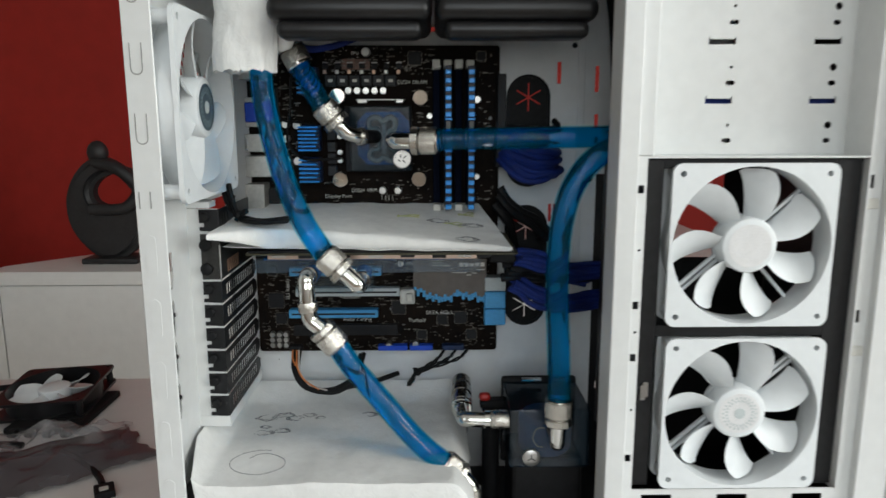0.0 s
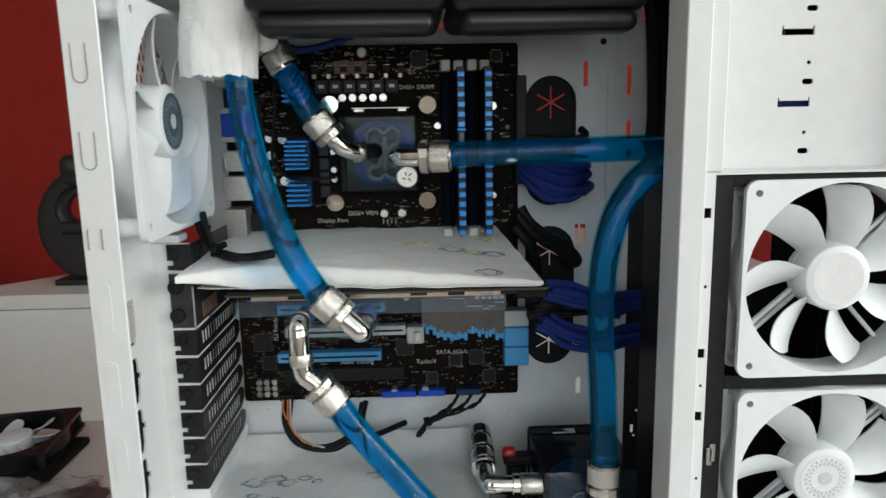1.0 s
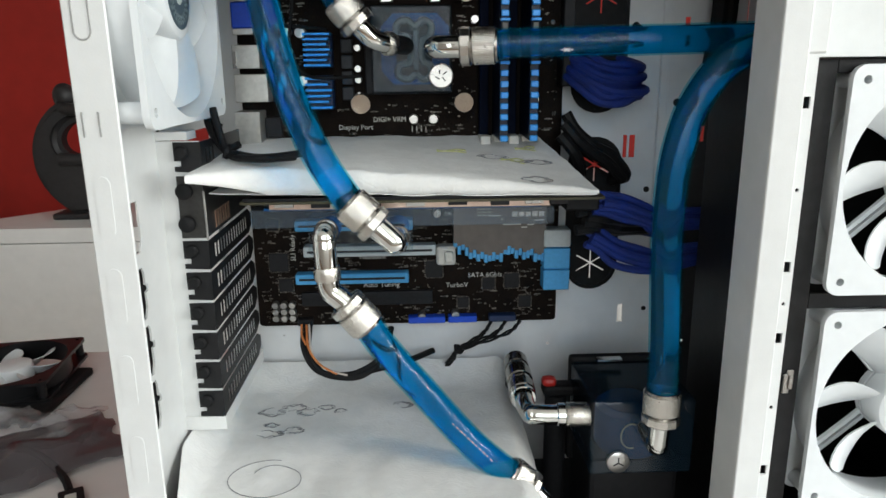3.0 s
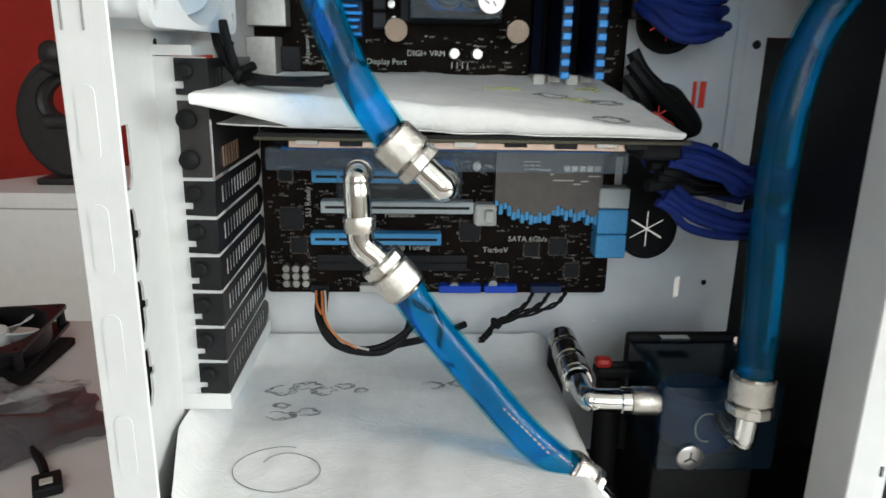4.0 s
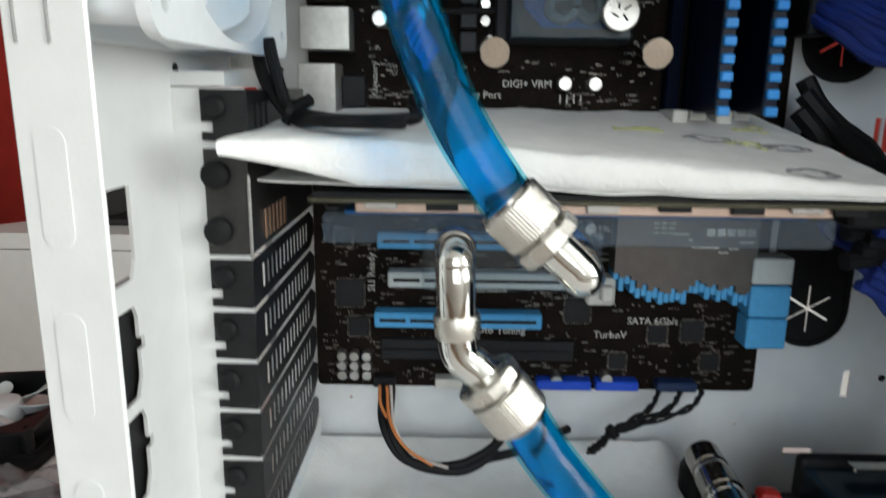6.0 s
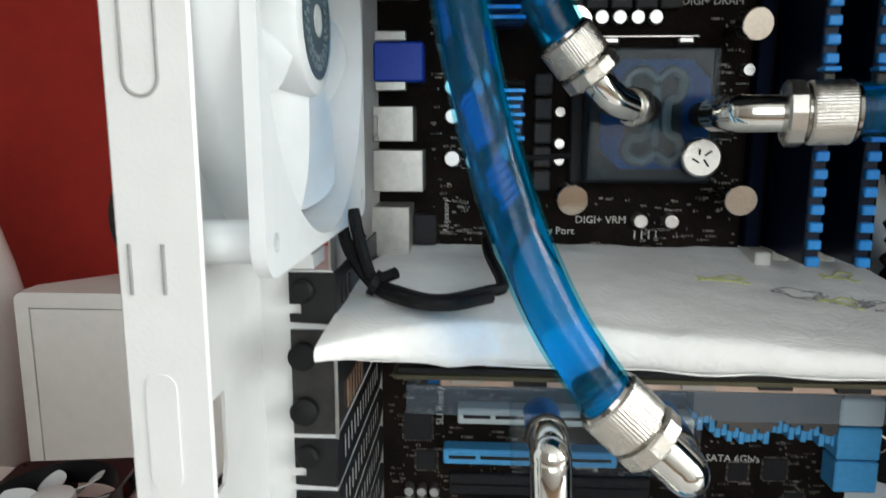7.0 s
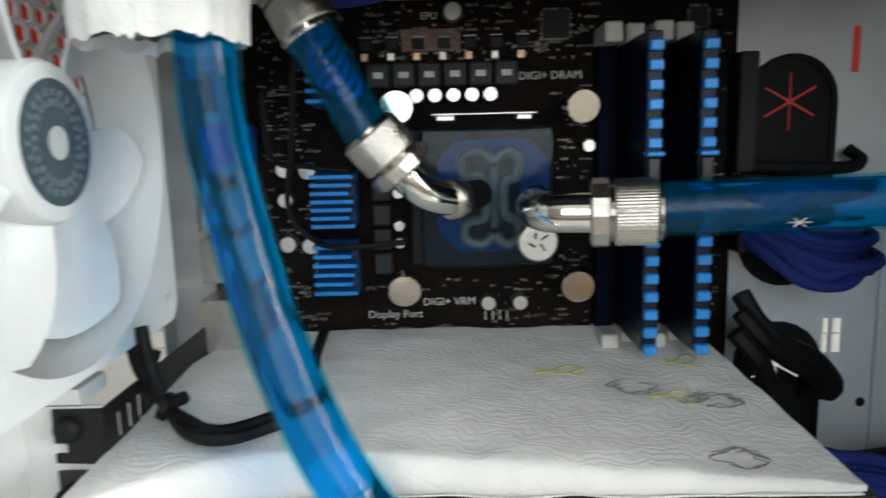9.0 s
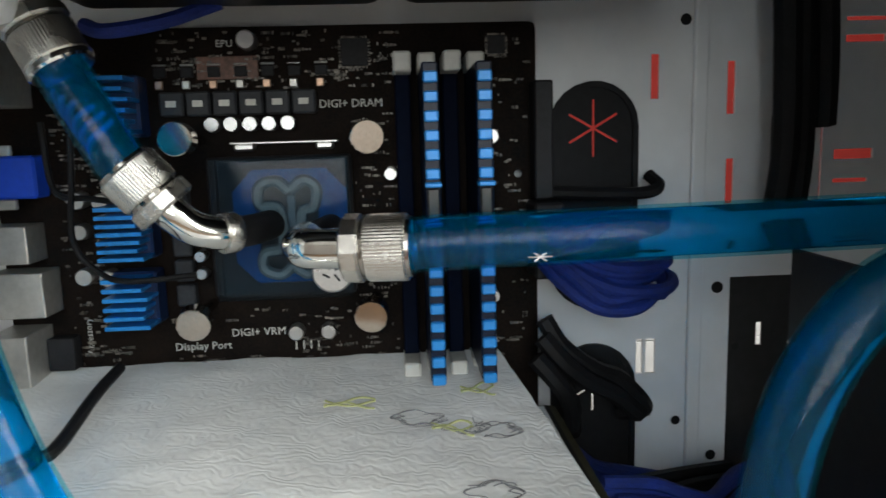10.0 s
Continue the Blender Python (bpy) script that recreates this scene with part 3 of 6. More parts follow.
lay("bay_side", bm_box((0.3735, -0.190, 0.10), (0.3750, -0.1535, TOP - 0.002)), WHITE, case)
for z in (0.329, 0.216):
    lay("tab", bm_box((0.3735, -0.1895, z - 0.004), (0.384, -0.188, z + 0.004), 0.0006), CREAM, case)
lay("side_strip", moved(plate(rect(0.3740, BOT, 0.3860, TOP), [rect(0.3760, z - 0.005, 0.3790, z + 0.005) for z in (0.345, 0.243)], 0.0012), facing(-0.1870)), WHITE, case)
lay("outer_post", join(bm_box((0.3855, -0.1955, BOT), (0.4100, -0.1940, TOP), 0.0007, 2), bm_box((0.3855, -0.1942, BOT), (0.3867, -0.186, TOP))), WHITE, case)
lay("front_bezel", bm_box((0.4110, -0.1975, 0.006), (0.4500, 0.0300, TOP + 0.006), 0.004, 2), WHITE, case)
lay("lower_sill", moved(plate(rect(0.2030, BOT, 0.3740, 0.1030), [rect(0.2200 + 0.06 * k, 0.092, 0.2440 + 0.06 * k, 0.0985) for k in range(3)], 0.0012), facing(-0.1880)), WHITE, case)
lay("far_side_flange", bm_box((-0.147, 0.028, BOT), (0.41, 0.0295, 0.05)), WHITE, case)

# black cage that holds the two front fans
for lo, hi in (((0.2122, -0.1830, 0.1035), (0.2262, -0.1815, 0.3615)), ((0.3540, -0.1830, 0.1035), (0.3730, -0.1815, 0.3615)), ((0.2262, -0.1830, 0.3545), (0.3540, -0.1815, 0.3615)), ((0.2262, -0.1830, 0.2265), (0.3540, -0.1815, 0.2355)), ((0.2122, -0.1814, 0.1035), (0.2136, -0.060, 0.3615)), ((0.3716, -0.1814, 0.1035), (0.3730, -0.060, 0.3615)), ((0.2122, -0.188, 0.3617), (0.3730, -0.150, 0.3621))):
    lay("cage_bar", bm_box(lo, hi, 0.0004), BLACK, case, "black steel drive cage bar")
for x, z in ((0.2185, 0.1845), (0.2205, 0.1870)):
    lay("cage_clip", bm_box((x - 0.002, -0.1845, z - 0.009), (x + 0.002, -0.1832, z + 0.003), 0.0005), SILVER, case)

# expansion slot covers, six black vented ones and one blank
for k in range(9):
    z = 0.3083 - 0.02032 * k
    if k in (1, 2):
        continue
    if k == 0:
        cov = plate(rect(-0.1185, z - 0.0092, -0.006, z + 0.0092), [[(-0.110 + 0.0075 * i, z - 0.0045), (-0.1070 + 0.0075 * i, z - 0.0045), (-0.1070 + 0.0075 * i, z + 0.0045), (-0.110 + 0.0075 * i, z + 0.0045)] for i in range(3)], 0.001)
    else:
        cov = plate([(-0.1185, z - 0.0092), (-0.016, z - 0.0092), (-0.006, z - 0.004), (-0.006, z + 0.004), (-0.016, z + 0.0092), (-0.1185, z + 0.0092)], [[(-0.106 + 0.0067 * i, z - 0.0046), (-0.1024 + 0.0067 * i, z - 0.0046), (-0.1024 + 0.0067 * i, z + 0.0046), (-0.106 + 0.0067 * i, z + 0.0046)] for i in range(13)], 0.0003)
    tab = plate([(-0.1365, z - 0.0085), (-0.1215, z - 0.0092), (-0.1205, z + 0.0092), (-0.1365, z + 0.0092), (-0.1365, z - 0.002), (-0.1325, z - 0.002), (-0.1325, z - 0.0055), (-0.1365, z - 0.0055)], [], 0.001)
    sc = lay("slot_cover", join(moved(cov, sideways(-0.1212)), moved(tab, facing(-0.1180))), BLACK, case, "black vented expansion slot cover" if k else "blank black slot cover")
    scr = lay("screw", moved(bm_lathe([(0.0, 0.0), (0.0042, 0.0), (0.0042, 0.002), (0.003, 0.0032), (0.0, 0.0034)], 14), facing(-0.1192) @ Matrix.Translation((-0.1315, z + 0.003, 0))), MATTE, sc, root=case, smooth=True)
lay("slot_rail", join(bm_box((-0.1470, -0.1175, 0.130), (-0.1215, -0.1160, 0.318)), bm_box((-0.1470, -0.1185, 0.1270), (-0.1205, -0.003, 0.1365)), bm_box((-0.1470, -0.1175, 0.3185), (-0.1280, -0.100, 0.3235))), WHITE, case)


# ---- fans ----
def fan(name, at, label, blade_mat, frame_mat, sticker, rings, group, spin=0.0, hand=1):
    f = thing(name, at, label, "fan", group)
    sq = rounded(-0.060, -0.060, 0.060, 0.060, 0.007, 4)
    hs = [disc(sx * 0.0525, sy * 0.0525, 0.0022, 10) for sx in (-1, 1) for sy in (-1, 1)]
    circ = disc(0, 0, 0.0578, 56)
    front = moved(plate(sq, [circ] + hs, 0.0038), Matrix.Translation((0, 0, 0.0212)))
    back = plate(sq, [disc(0, 0, 0.0578, 56)] + [disc(sx * 0.0525, sy * 0.0525, 0.0022, 10) for sx in (-1, 1) for sy in (-1, 1)], 0.0038)
    ring = bm_lathe([(0.0578, 0.0038), (0.0578, 0.0212), (0.0598, 0.0212), (0.0598, 0.0038), (0.0578, 0.0038)], 56, False)
    boss = [moved(bm_lathe([(0.0022, 0.0038), (0.0022, 0.0212), (0.0048, 0.0212), (0.0048, 0.0038), (0.0022, 0.0038)], 12, False), Matrix.Translation((sx * 0.0525, sy * 0.0525, 0))) for sx in (-1, 1) for sy in (-1, 1)]
    part("frame", join(front, back, ring, *boss), frame_mat, f, smooth=True)
    for k in range(4):
        s = join(*[bm_box((-0.0012 + 0.004 * o, 0.014, 0.0005), (0.0012 + 0.004 * o, 0.0585, 0.003)) for o in ((0, 1) if k % 2 else (0,))])
        part("strut", moved(s, Matrix.Rotation(radians(90 * k + 42), 4, "Z")), frame_mat, f)
    part("motor_base", bm_lathe([(0.0, 0.0005), (0.021, 0.0005), (0.021, 0.005), (0.0, 0.005)], 28), frame_mat, f, smooth=True)
    part("hub", bm_lathe([(0.0205, 0.006), (0.0205, 0.0195), (0.0196, 0.0215), (0.0182, 0.0222), (0.0, 0.0222)], 40), blade_mat, f, smooth=True)
    bl = bmesh.new()
    nu, nv = 9, 7
    lay1, lay2 = [], []
    for side, store in ((0.0, lay1), (0.0013, lay2)):
        for i in range(nu):
            u = i / (nu - 1)
            r = 0.0195 + u * 0.0365
            lead = 4 - 6 * u + 16 * u * u
            width = 29 + 3 * math.sin(math.pi * u) - 7 * u * u
            row = []
            for j in range(nv):
                v = j / (nv - 1)
                tip = 1 - 0.03 * u ** 4 * (2 * abs(v - 0.45)) ** 4
                a = hand * radians(lead + width * (v - 0.5) * 1.0)
                h = 0.0195 - 0.0135 * v + 0.0016 * math.sin(math.pi * v) - side
                row.append(bl.verts.new((r * tip * math.cos(a), r * tip * math.sin(a), h)))
            store.append(row)
    for i in range(nu - 1):
        for j in range(nv - 1):
            bl.faces.new((lay1[i][j], lay1[i + 1][j], lay1[i + 1][j + 1], lay1[i][j + 1]))
            bl.faces.new((lay2[i][j], lay2[i][j + 1], lay2[i + 1][j + 1], lay2[i + 1][j]))
    rim1 = [r[0] for r in lay1] + lay1[-1][1:] + [r[-1] for r in lay1[::-1]][1:]
    rim2 = [r[0] for r in lay2] + lay2[-1][1:] + [r[-1] for r in lay2[::-1]][1:]
    for a, b, c, d in zip(rim1, rim1[1:], rim2[1:], rim2):
        bl.faces.new((a, d, c, b))
    bmesh.ops.recalc_face_normals(bl, faces=bl.faces[:])
    first = part("blade", bl, blade_mat, f, smooth=True)
    for k in range(7):
        b = first
        if k:
            b = new("blade", first.data)
            b.parent = f
        b.matrix_basis = Matrix.Rotation(radians(spin + 360 / 7 * k), 4, "Z")
    if sticker:
        part("sticker", moved(bm_lathe([(0.0, 0.0), (0.0158, 0.0), (0.0158, 0.0002), (0.0, 0.0002)], 32), Matrix.Translation((0, 0, 0.0222))), sticker, f, "round printed hub sticker")
    if rings:
        for r0, n in ((0.0125, 24), (0.0100, 24)):
            bits = [moved(bm_box((r0 - 0.0009, -0.0006, 0.0223), (r0 + 0.0009, 0.0006, 0.0227)), Matrix.Rotation(2 * math.pi * (i + 0.5 * (r0 < 0.011)) / n, 4, "Z")) for i in range(n)]
            part("ring_print", join(*bits), rings, f)
        part("hologram", moved(bm_lathe([(0.0, 0.0), (0.0042, 0.0), (0.0042, 0.0003), (0.0, 0.0003)], 20), Matrix.Translation((0, 0, 0.0225))), SLOTWHITE, f)
    return f


fan("case_fan", Matrix.Translation((0.2916, -0.1655, 0.2976)) @ pose(0, 0, 0, 90, 0, 0) @ Matrix.Diagonal((1.02, 1.02, 1.0, 1)), "white fan with seven curved blades on the black drive cage", FANW, FANW, STICKERW, None, "white case fans", 18.6)
fan("case_fan", Matrix.Translation((0.2935, -0.1660, 0.1658)) @ pose(0, 0, 0, 90, 0, 0) @ Matrix.Diagonal((1.02, 1.02, 1.0, 1)), "white fan with a ringed hub sticker on the black drive cage", FANW, FANW, STICKERW, SLOTWHITE, "white case fans", 11.6)
fan("case_fan", Matrix.Translation((-0.1456, FY, FZ)) @ pose(0, 0, 0, 0, 90, 0) @ Matrix.Diagonal((1.167, 1.167, 1.0, 1)), "white fan with a dark hub sticker on the rear panel", FANW, FANW, STICKER, STICKRING, "white case fans", 35, -1)
bf = fan("loose_fan", Matrix.Translation((-0.462, 0.222, 0.010)) @ pose(0, 0, 0, 3, -2, 4), "black framed fan with white blades lying on the table", FANW, GLOSSB, None, None, "", 5)


# ---- motherboard ----
def text_mesh(body, height):
    cu = bpy.data.curves.new("text", "FONT")
    cu.body, cu.size, cu.extrude, cu.resolution_u = body, height * 1.38, 0.00004, 2
    ob = bpy.data.objects.new("text", cu)
    scene.collection.objects.link(ob)
    bpy.context.view_layer.update()
    me = bpy.data.meshes.new_from_object(ob.evaluated_get(bpy.context.evaluated_depsgraph_get()))
    bpy.data.objects.remove(ob)
    bm = bmesh.new()
    bm.from_mesh(me)
    bpy.data.meshes.remove(me)
    return bm


board = thing("motherboard", (0.0, 0.005, 0.155), "dark brown motherboard with blue heatsinks, screwed to the tray", "motherboard")
lay("circuit_board", moved(plate(rounded(-0.122, 0.155, 0.122, 0.460, 0.003, 3), [disc(0.1135, 0.3915, 0.0019, 10), disc(-0.115, 0.30, 0.0019, 10)], 0.0016), facing(0.0016)), PCB, board)


def on_board(name, x0, z0, x1, z1, h, material, label="", bev=0.0004, y0=0.0, parent=None):
    return lay(name, bm_box((x0, y0 - h, z0), (x1, y0 + 0.0002, z1), bev), material, parent or board, label, root=board)


def printed(body, x, z, height, turn=0):
    lay("print", moved(text_mesh(body, height), Matrix.Translation((x, -0.00015, z)) @ pose(0, 0, 0, 90, 0, 0) @ pose(0, 0, 0, 0, 0, turn)), PRINT, board)


def can(x, z, r, h, material=SILVER):
    """Can capacitor standing out of the board."""
    c = lay("capacitor", moved(bm_lathe([(r * 0.96, 0.0), (r, 0.0006), (r, h - 0.0008), (r * 0.88, h), (0.0, h)], 16), facing(0.0) @ Matrix.Translation((x, z, 0))), material, board, smooth=True)
    return c


# ports on the rear edge
on_board("port", -0.1225, 0.4270, -0.1020, 0.4530, 0.026, PORT, "tin port shell")
v = on_board("vga_port", -0.1225, 0.3880, -0.0985, 0.4065, 0.012, VGAB, "blue VGA port", 0.001)
for z in (0.3858, 0.4088):
    lay("nut_plate", bm_box((-0.1215, -0.0150, z - 0.0022), (-0.1065, -0.0120, z + 0.0022), 0.0005), PORT, v, root=board)
on_board("usb_port", -0.1225, 0.3600, -0.1030, 0.3765, 0.017, PORT, "tin port shell")
on_board("usb_port", -0.1225, 0.3360, -0.0985, 0.3560, 0.017, PORT, "tin port shell")
on_board("lan_port", -0.1225, 0.3055, -0.1045, 0.3295, 0.024, PORT, "tin network port shell")
on_board("port_spring", -0.1222, 0.360, -0.1195, 0.372, 0.0185, SILVER)
on_board("audio_port", -0.1040, 0.3090, -0.0925, 0.3240, 0.008, CHIP)

# blue voltage heatsinks of thin fins
for z0, z1, n, w in ((0.4130, 0.4390, 6, 0.009), (0.3600, 0.3850, 7, 0.0095), (0.3300, 0.3545, 6, 0.0095)):
    h = lay("heatsink", bm_box((-0.0605 - w, -0.014, z0), (-0.0605 + w, -0.0015, z1), 0.001), NAVY, board, "blue finned heatsink")
    for k in range(n):
        z = z0 + (k + 0.5) * (z1 - z0) / n
        ww = w * (1 - 0.12 * ((k * 5) % 3) / 2)
        lay("fin", bm_box((-0.0605 - w, -0.0265, z - 0.0009), (-0.0605 - w + 2 * ww, -0.012, z + 0.0009), 0.0002), BLUE, h, root=board)

# chokes, capacitors and power parts above the processor
for k in range(6):
    x = -0.0405 + 0.0115 * k
    on_board("choke", x - 0.0052, 0.4215, x + 0.0052, 0.4320, 0.0065, CHOKE, "", 0.0008)
    lay("choke_print", bm_box((x - 0.0022, -0.00675, 0.4255), (x + 0.0022, -0.0064, 0.4282)), PRINT, board)
for k in range(5):
    can(-0.0235 + 0.0083 * k, 0.4175, 0.0034, 0.008)
for k in range(7):
    x = -0.046 + 0.0118 * k
    on_board("power_stage", x - 0.0028, 0.4385, x + 0.0028, 0.4430, 0.0012, CHIP)
    on_board("contact", x - 0.0030, 0.4435, x + 0.0030, 0.4445, 0.0008, SILVER)
    on_board("contact", x - 0.0024, 0.4335, x + 0.0010, 0.4372, 0.0012, PORT if k % 2 else COPPER)
on_board("copper_area", -0.030, 0.4375, -0.003, 0.4475, 0.0003, RUST)
for k in range(5):
    on_board("choke", -0.0455, 0.336 + 0.0115 * k, -0.0370, 0.346 + 0.0115 * k, 0.0055, CHOKE, "", 0.0008)
for x, z, r in ((-0.0065, 0.4535, 0.0042), (0.0540, 0.3935, 0.0030), (-0.0850, 0.3860, 0.0040), (-0.0745, 0.3850, 0.0040), (-0.0850, 0.3515, 0.0040), (-0.0745, 0.3505, 0.0040), (-0.085, 0.3720, 0.0036), (0.0075, 0.3215, 0.0036), (0.0225, 0.3215, 0.0036), (-0.0332, 0.3590, 0.0026), (-0.0332, 0.3510, 0.0026), (-0.0332, 0.3740, 0.0026), (0.1000, 0.4090, 0.0036), (0.1000, 0.335, 0.0030)):
    can(x, z, r, 0.0075)
on_board("socket_lever", -0.0170, 0.4085, 0.0310, 0.4097, 0.005, SILVER, "steel socket lever", 0.0004)
on_board("lever_end", -0.0155, 0.4055, -0.0060, 0.4090, 0.005, SILVER, "", 0.001)
on_board("lever_end", 0.0210, 0.4055, 0.0290, 0.4090, 0.005, SILVER, "", 0.001)
on_board("socket", -0.0280, 0.3400, 0.0340, 0.4030, 0.006, CHIP, "dark processor socket", 0.001)
on_board("power_socket", 0.1190, 0.3800, 0.1275, 0.4330, 0.012, CHIP, "black power socket", 0.0008)
on_board("power_plug", 0.1170, 0.345, 0.130, 0.379, 0.022, CHIP, "", 0.001)

# memory sockets with pale latches
for k in range(4):
    x = 0.0608 + 0.01055 * k
    d = on_board("memory_socket", x - 0.0034, 0.3080, x + 0.0034, 0.4385, 0.0085, SOCKET, "dark blue memory socket", 0.0006)
    for z in (0.3055, 0.4410):
        lay("latch", bm_box((x - 0.0038, -0.0240 if k % 2 == 0 else -0.018, z - 0.0042), (x + 0.0038, 0.0, z + 0.0042), 0.0008), CREAM, d, "pale latch", root=board)

# expansion slots
for z, x0, x1, m in ((0.2405, -0.0870, 0.0050, SLOTBLUE), (0.2195, -0.0815, 0.0230, SLOTWHITE), (0.1970, -0.0890, 0.0010, SLOTBLUE)):
    s = on_board("expansion_slot", x0, z - 0.0042, x1, z + 0.0042, 0.0105, m, "", 0.0008)
    for a, b in ((x0 + 0.003, x0 + 0.017), (x0 + 0.0195, x1 - 0.003)):
        lay("groove", bm_box((a, -0.0108, z - 0.0009), (b, -0.0095, z + 0.0009)), CHIP, s, root=board)
        lay("ridge", bm_box((a, -0.0112, z + 0.0014), (b, -0.0104, z + 0.0022)), m, s, root=board)
clip = on_board("slot_clip", 0.0235, 0.2075, 0.0385, 0.2225, 0.013, CREAM, "pale slot clip", 0.0015)
lay("clip_tongue", bm_box((0.0300, -0.0185, 0.2110), (0.0365, -0.012, 0.2195), 0.001), CREAM, clip, root=board)
for z in (0.1760, 0.181):
    on_board("expansion_slot", -0.086, z - 0.0035, 0.02, z + 0.003, 0.004, CHIP)

# chipset heatsink with a jagged blue lower edge
lower = []
steps = [0.0, 1, 0.6, 1.6, 3.6, 2.6, 4.2, 3.4, 4.4, 4.8, 3.6, 4.6, 4.0, 2.8, 1.4, 2.2, 3.0, 2.4, 3.8, 3.2, 2.6, 4.4, 4.8, 4.2]
n = len(steps)
for k in range(n):
    x0, x1 = 0.0370 + 0.073 * k / n, 0.0370 + 0.073 * (k + 1) / n
    lower += [(x0, 0.2255 - 0.0022 * steps[k]), (x1, 0.2255 - 0.0022 * steps[k])]
sink = lay("chipset_heatsink", moved(plate(lower + [(0.110, 0.260), (0.0370, 0.260)], [], 0.012), facing(-0.001)), SINK, board, "brown-grey chipset heatsink with a jagged blue edge")
for k in range(n):
    x0 = 0.0370 + 0.073 * k / n
    z = 0.2255 - 0.0022 * steps[k]
    lay("blue_fin", bm_box((x0 + 0.0001, -0.0105, z - 0.0040 - 0.004 * abs(math.sin(k * 1.7))), (x0 + 0.0029, -0.001, z + 0.0005), 0.0003), SLOTBLUE, sink, root=board)
for a, b, z in ((0.066, 0.074, 0.2470), (0.074, 0.076, 0.2440), (0.076, 0.090, 0.2400), (0.090, 0.095, 0.2375), (0.095, 0.100, 0.2395), (0.100, 0.108, 0.2430)):
    lay("line_print", bm_box((a, -0.0133, z - 0.0004), (b, -0.0128, z + 0.0004)), PRINT, sink, root=board)
for a in (0.0555, 0.0595, 0.0635):
    for z in (0.2500, 0.2525, 0.2475):
        lay("line_print", bm_box((a, -0.0133, z - 0.0003), (a + 0.003, -0.0128, z + 0.0003)), PRINT, sink, root=board)
for a in range(5):
    lay("badge", moved(bm_box((0.0830 + 0.0052 * a, -0.0135, 0.2462), (0.0872 + 0.0052 * a, -0.0129, 0.2500)), Matrix.Identity(4)), SILVER, sink, "maker's badge as plain bars", root=board)

# data ports on the right edge
for z0, z1, m in ((0.2210, 0.2350, SLOTWHITE), (0.2030, 0.2200, SLOTBLUE), (0.1855, 0.2022, SLOTBLUE)):
    on_board("sata_port", 0.1085, z0, 0.1295, z1, 0.0145, m, "", 0.0008)

# lower row of headers and parts
for x0, x1, m in ((0.0, 0.0300, VGAB), (0.0325, 0.0560, VGAB), (0.066, 0.088, NAVY), (-0.0560, -0.0290, CREAM), (-0.090, -0.078, CHIP)):
    on_board("header", x0, 0.1570, x1, 0.1625, 0.008, m, "", 0.0006)
for x, z, w in ((-0.1030, 0.2090, 0.0075), (0.0215, 0.2010, 0.0068), (-0.0985, 0.1900, 0.0055), (-0.1060, 0.2400, 0.0045), (0.066, 0.1880, 0.0050), (0.085, 0.1900, 0.0060), (0.096, 0.172, 0.005), (0.045, 0.1720, 0.0045), (0.104, 0.450, 0.004), (0.04, 0.448, 0.006)):
    c = on_board("chip", x - w, z - w, x + w, z + w, 0.0012, CHIP, "", 0.0003)
    pins = []
    for k in range(9):
        o = -w + (k + 0.5) * 2 * w / 9
        pins += [bm_box((x + o - 0.0003, -0.0006, z - w - 0.0010), (x + o + 0.0003, 0.0, z + w + 0.0010)), bm_box((x - w - 0.0010, -0.0006, z + o - 0.0003), (x + w + 0.0010, 0.0, z + o + 0.0003))]
    tagged(lay("pin_row", join(*pins), SMD, c, root=board), kind="stuff")
for i in range(3):
    for j in range(3):
        can(-0.1075 + 0.0068 * i, 0.1630 + 0.0055 * j, 0.0028, 0.006)
for x, z in ((0.0245, 0.2480), (0.0110, 0.1620), (0.0385, 0.1635), (-0.058, 0.2440)):
    can(x, z, 0.0033, 0.0075)

WORDS = ((-0.058, 0.006, 0.311, 0.326), (0.020, 0.055, 0.421, 0.431), (-0.024, -0.010, 0.449, 0.457), (0.028, 0.082, 0.182, 0.200), (-0.040, 0.000, 0.183, 0.193), (-0.042, -0.010, 0.208, 0.216))
random.seed(7)
tiny = bmesh.new()


def tiny_box(x, z, w, h, y):
    vs = [tiny.verts.new((x + a * w, b, z + c * h)) for a in (-0.5, 0.5) for b in (-y, 0.0) for c in (-0.5, 0.5)]
    for q in ((0, 1, 5, 4), (0, 4, 6, 2), (1, 3, 7, 5), (0, 2, 3, 1), (4, 5, 7, 6)):
        tiny.faces.new([vs[i] for i in q])


for x0, z0, x1, z1, count in ((-0.118, 0.157, 0.118, 0.262, 850), (-0.096, 0.300, -0.072, 0.455, 170), (-0.050, 0.300, 0.055, 0.333, 130), (-0.048, 0.433, 0.055, 0.458, 170), (0.036, 0.335, 0.055, 0.43, 60), (0.100, 0.300, 0.118, 0.455, 60)):
    for k in range(count):
        u = random.random()
        cx, cz = x0 + (x1 - x0) * random.random(), z0 + (z1 - z0) * random.random()
        if any(a < cx < b and c < cz < d for a, b, c, d in WORDS):
            continue
        for j in range(random.choice((1, 1, 2, 4))):
            w, h = random.choice(((0.0007, 0.0013), (0.0013, 0.0007), (0.0005, 0.0009), (0.0018, 0.0010)))
            tiny_box(cx + 0.0016 * j, cz, w, h, 0.0006)
bmesh.ops.recalc_face_normals(tiny, faces=tiny.faces[:])
tagged(lay("component_field", tiny, SMD, board), kind="stuff")

printed("DIGI+ VRM", -0.0235, 0.3195, 0.0038)
printed("Display Port", -0.0500, 0.3138, 0.0038)
printed("DIGI+ DRAM", 0.0230, 0.4240, 0.0037)
printed("EPU", -0.0210, 0.4515, 0.0032)
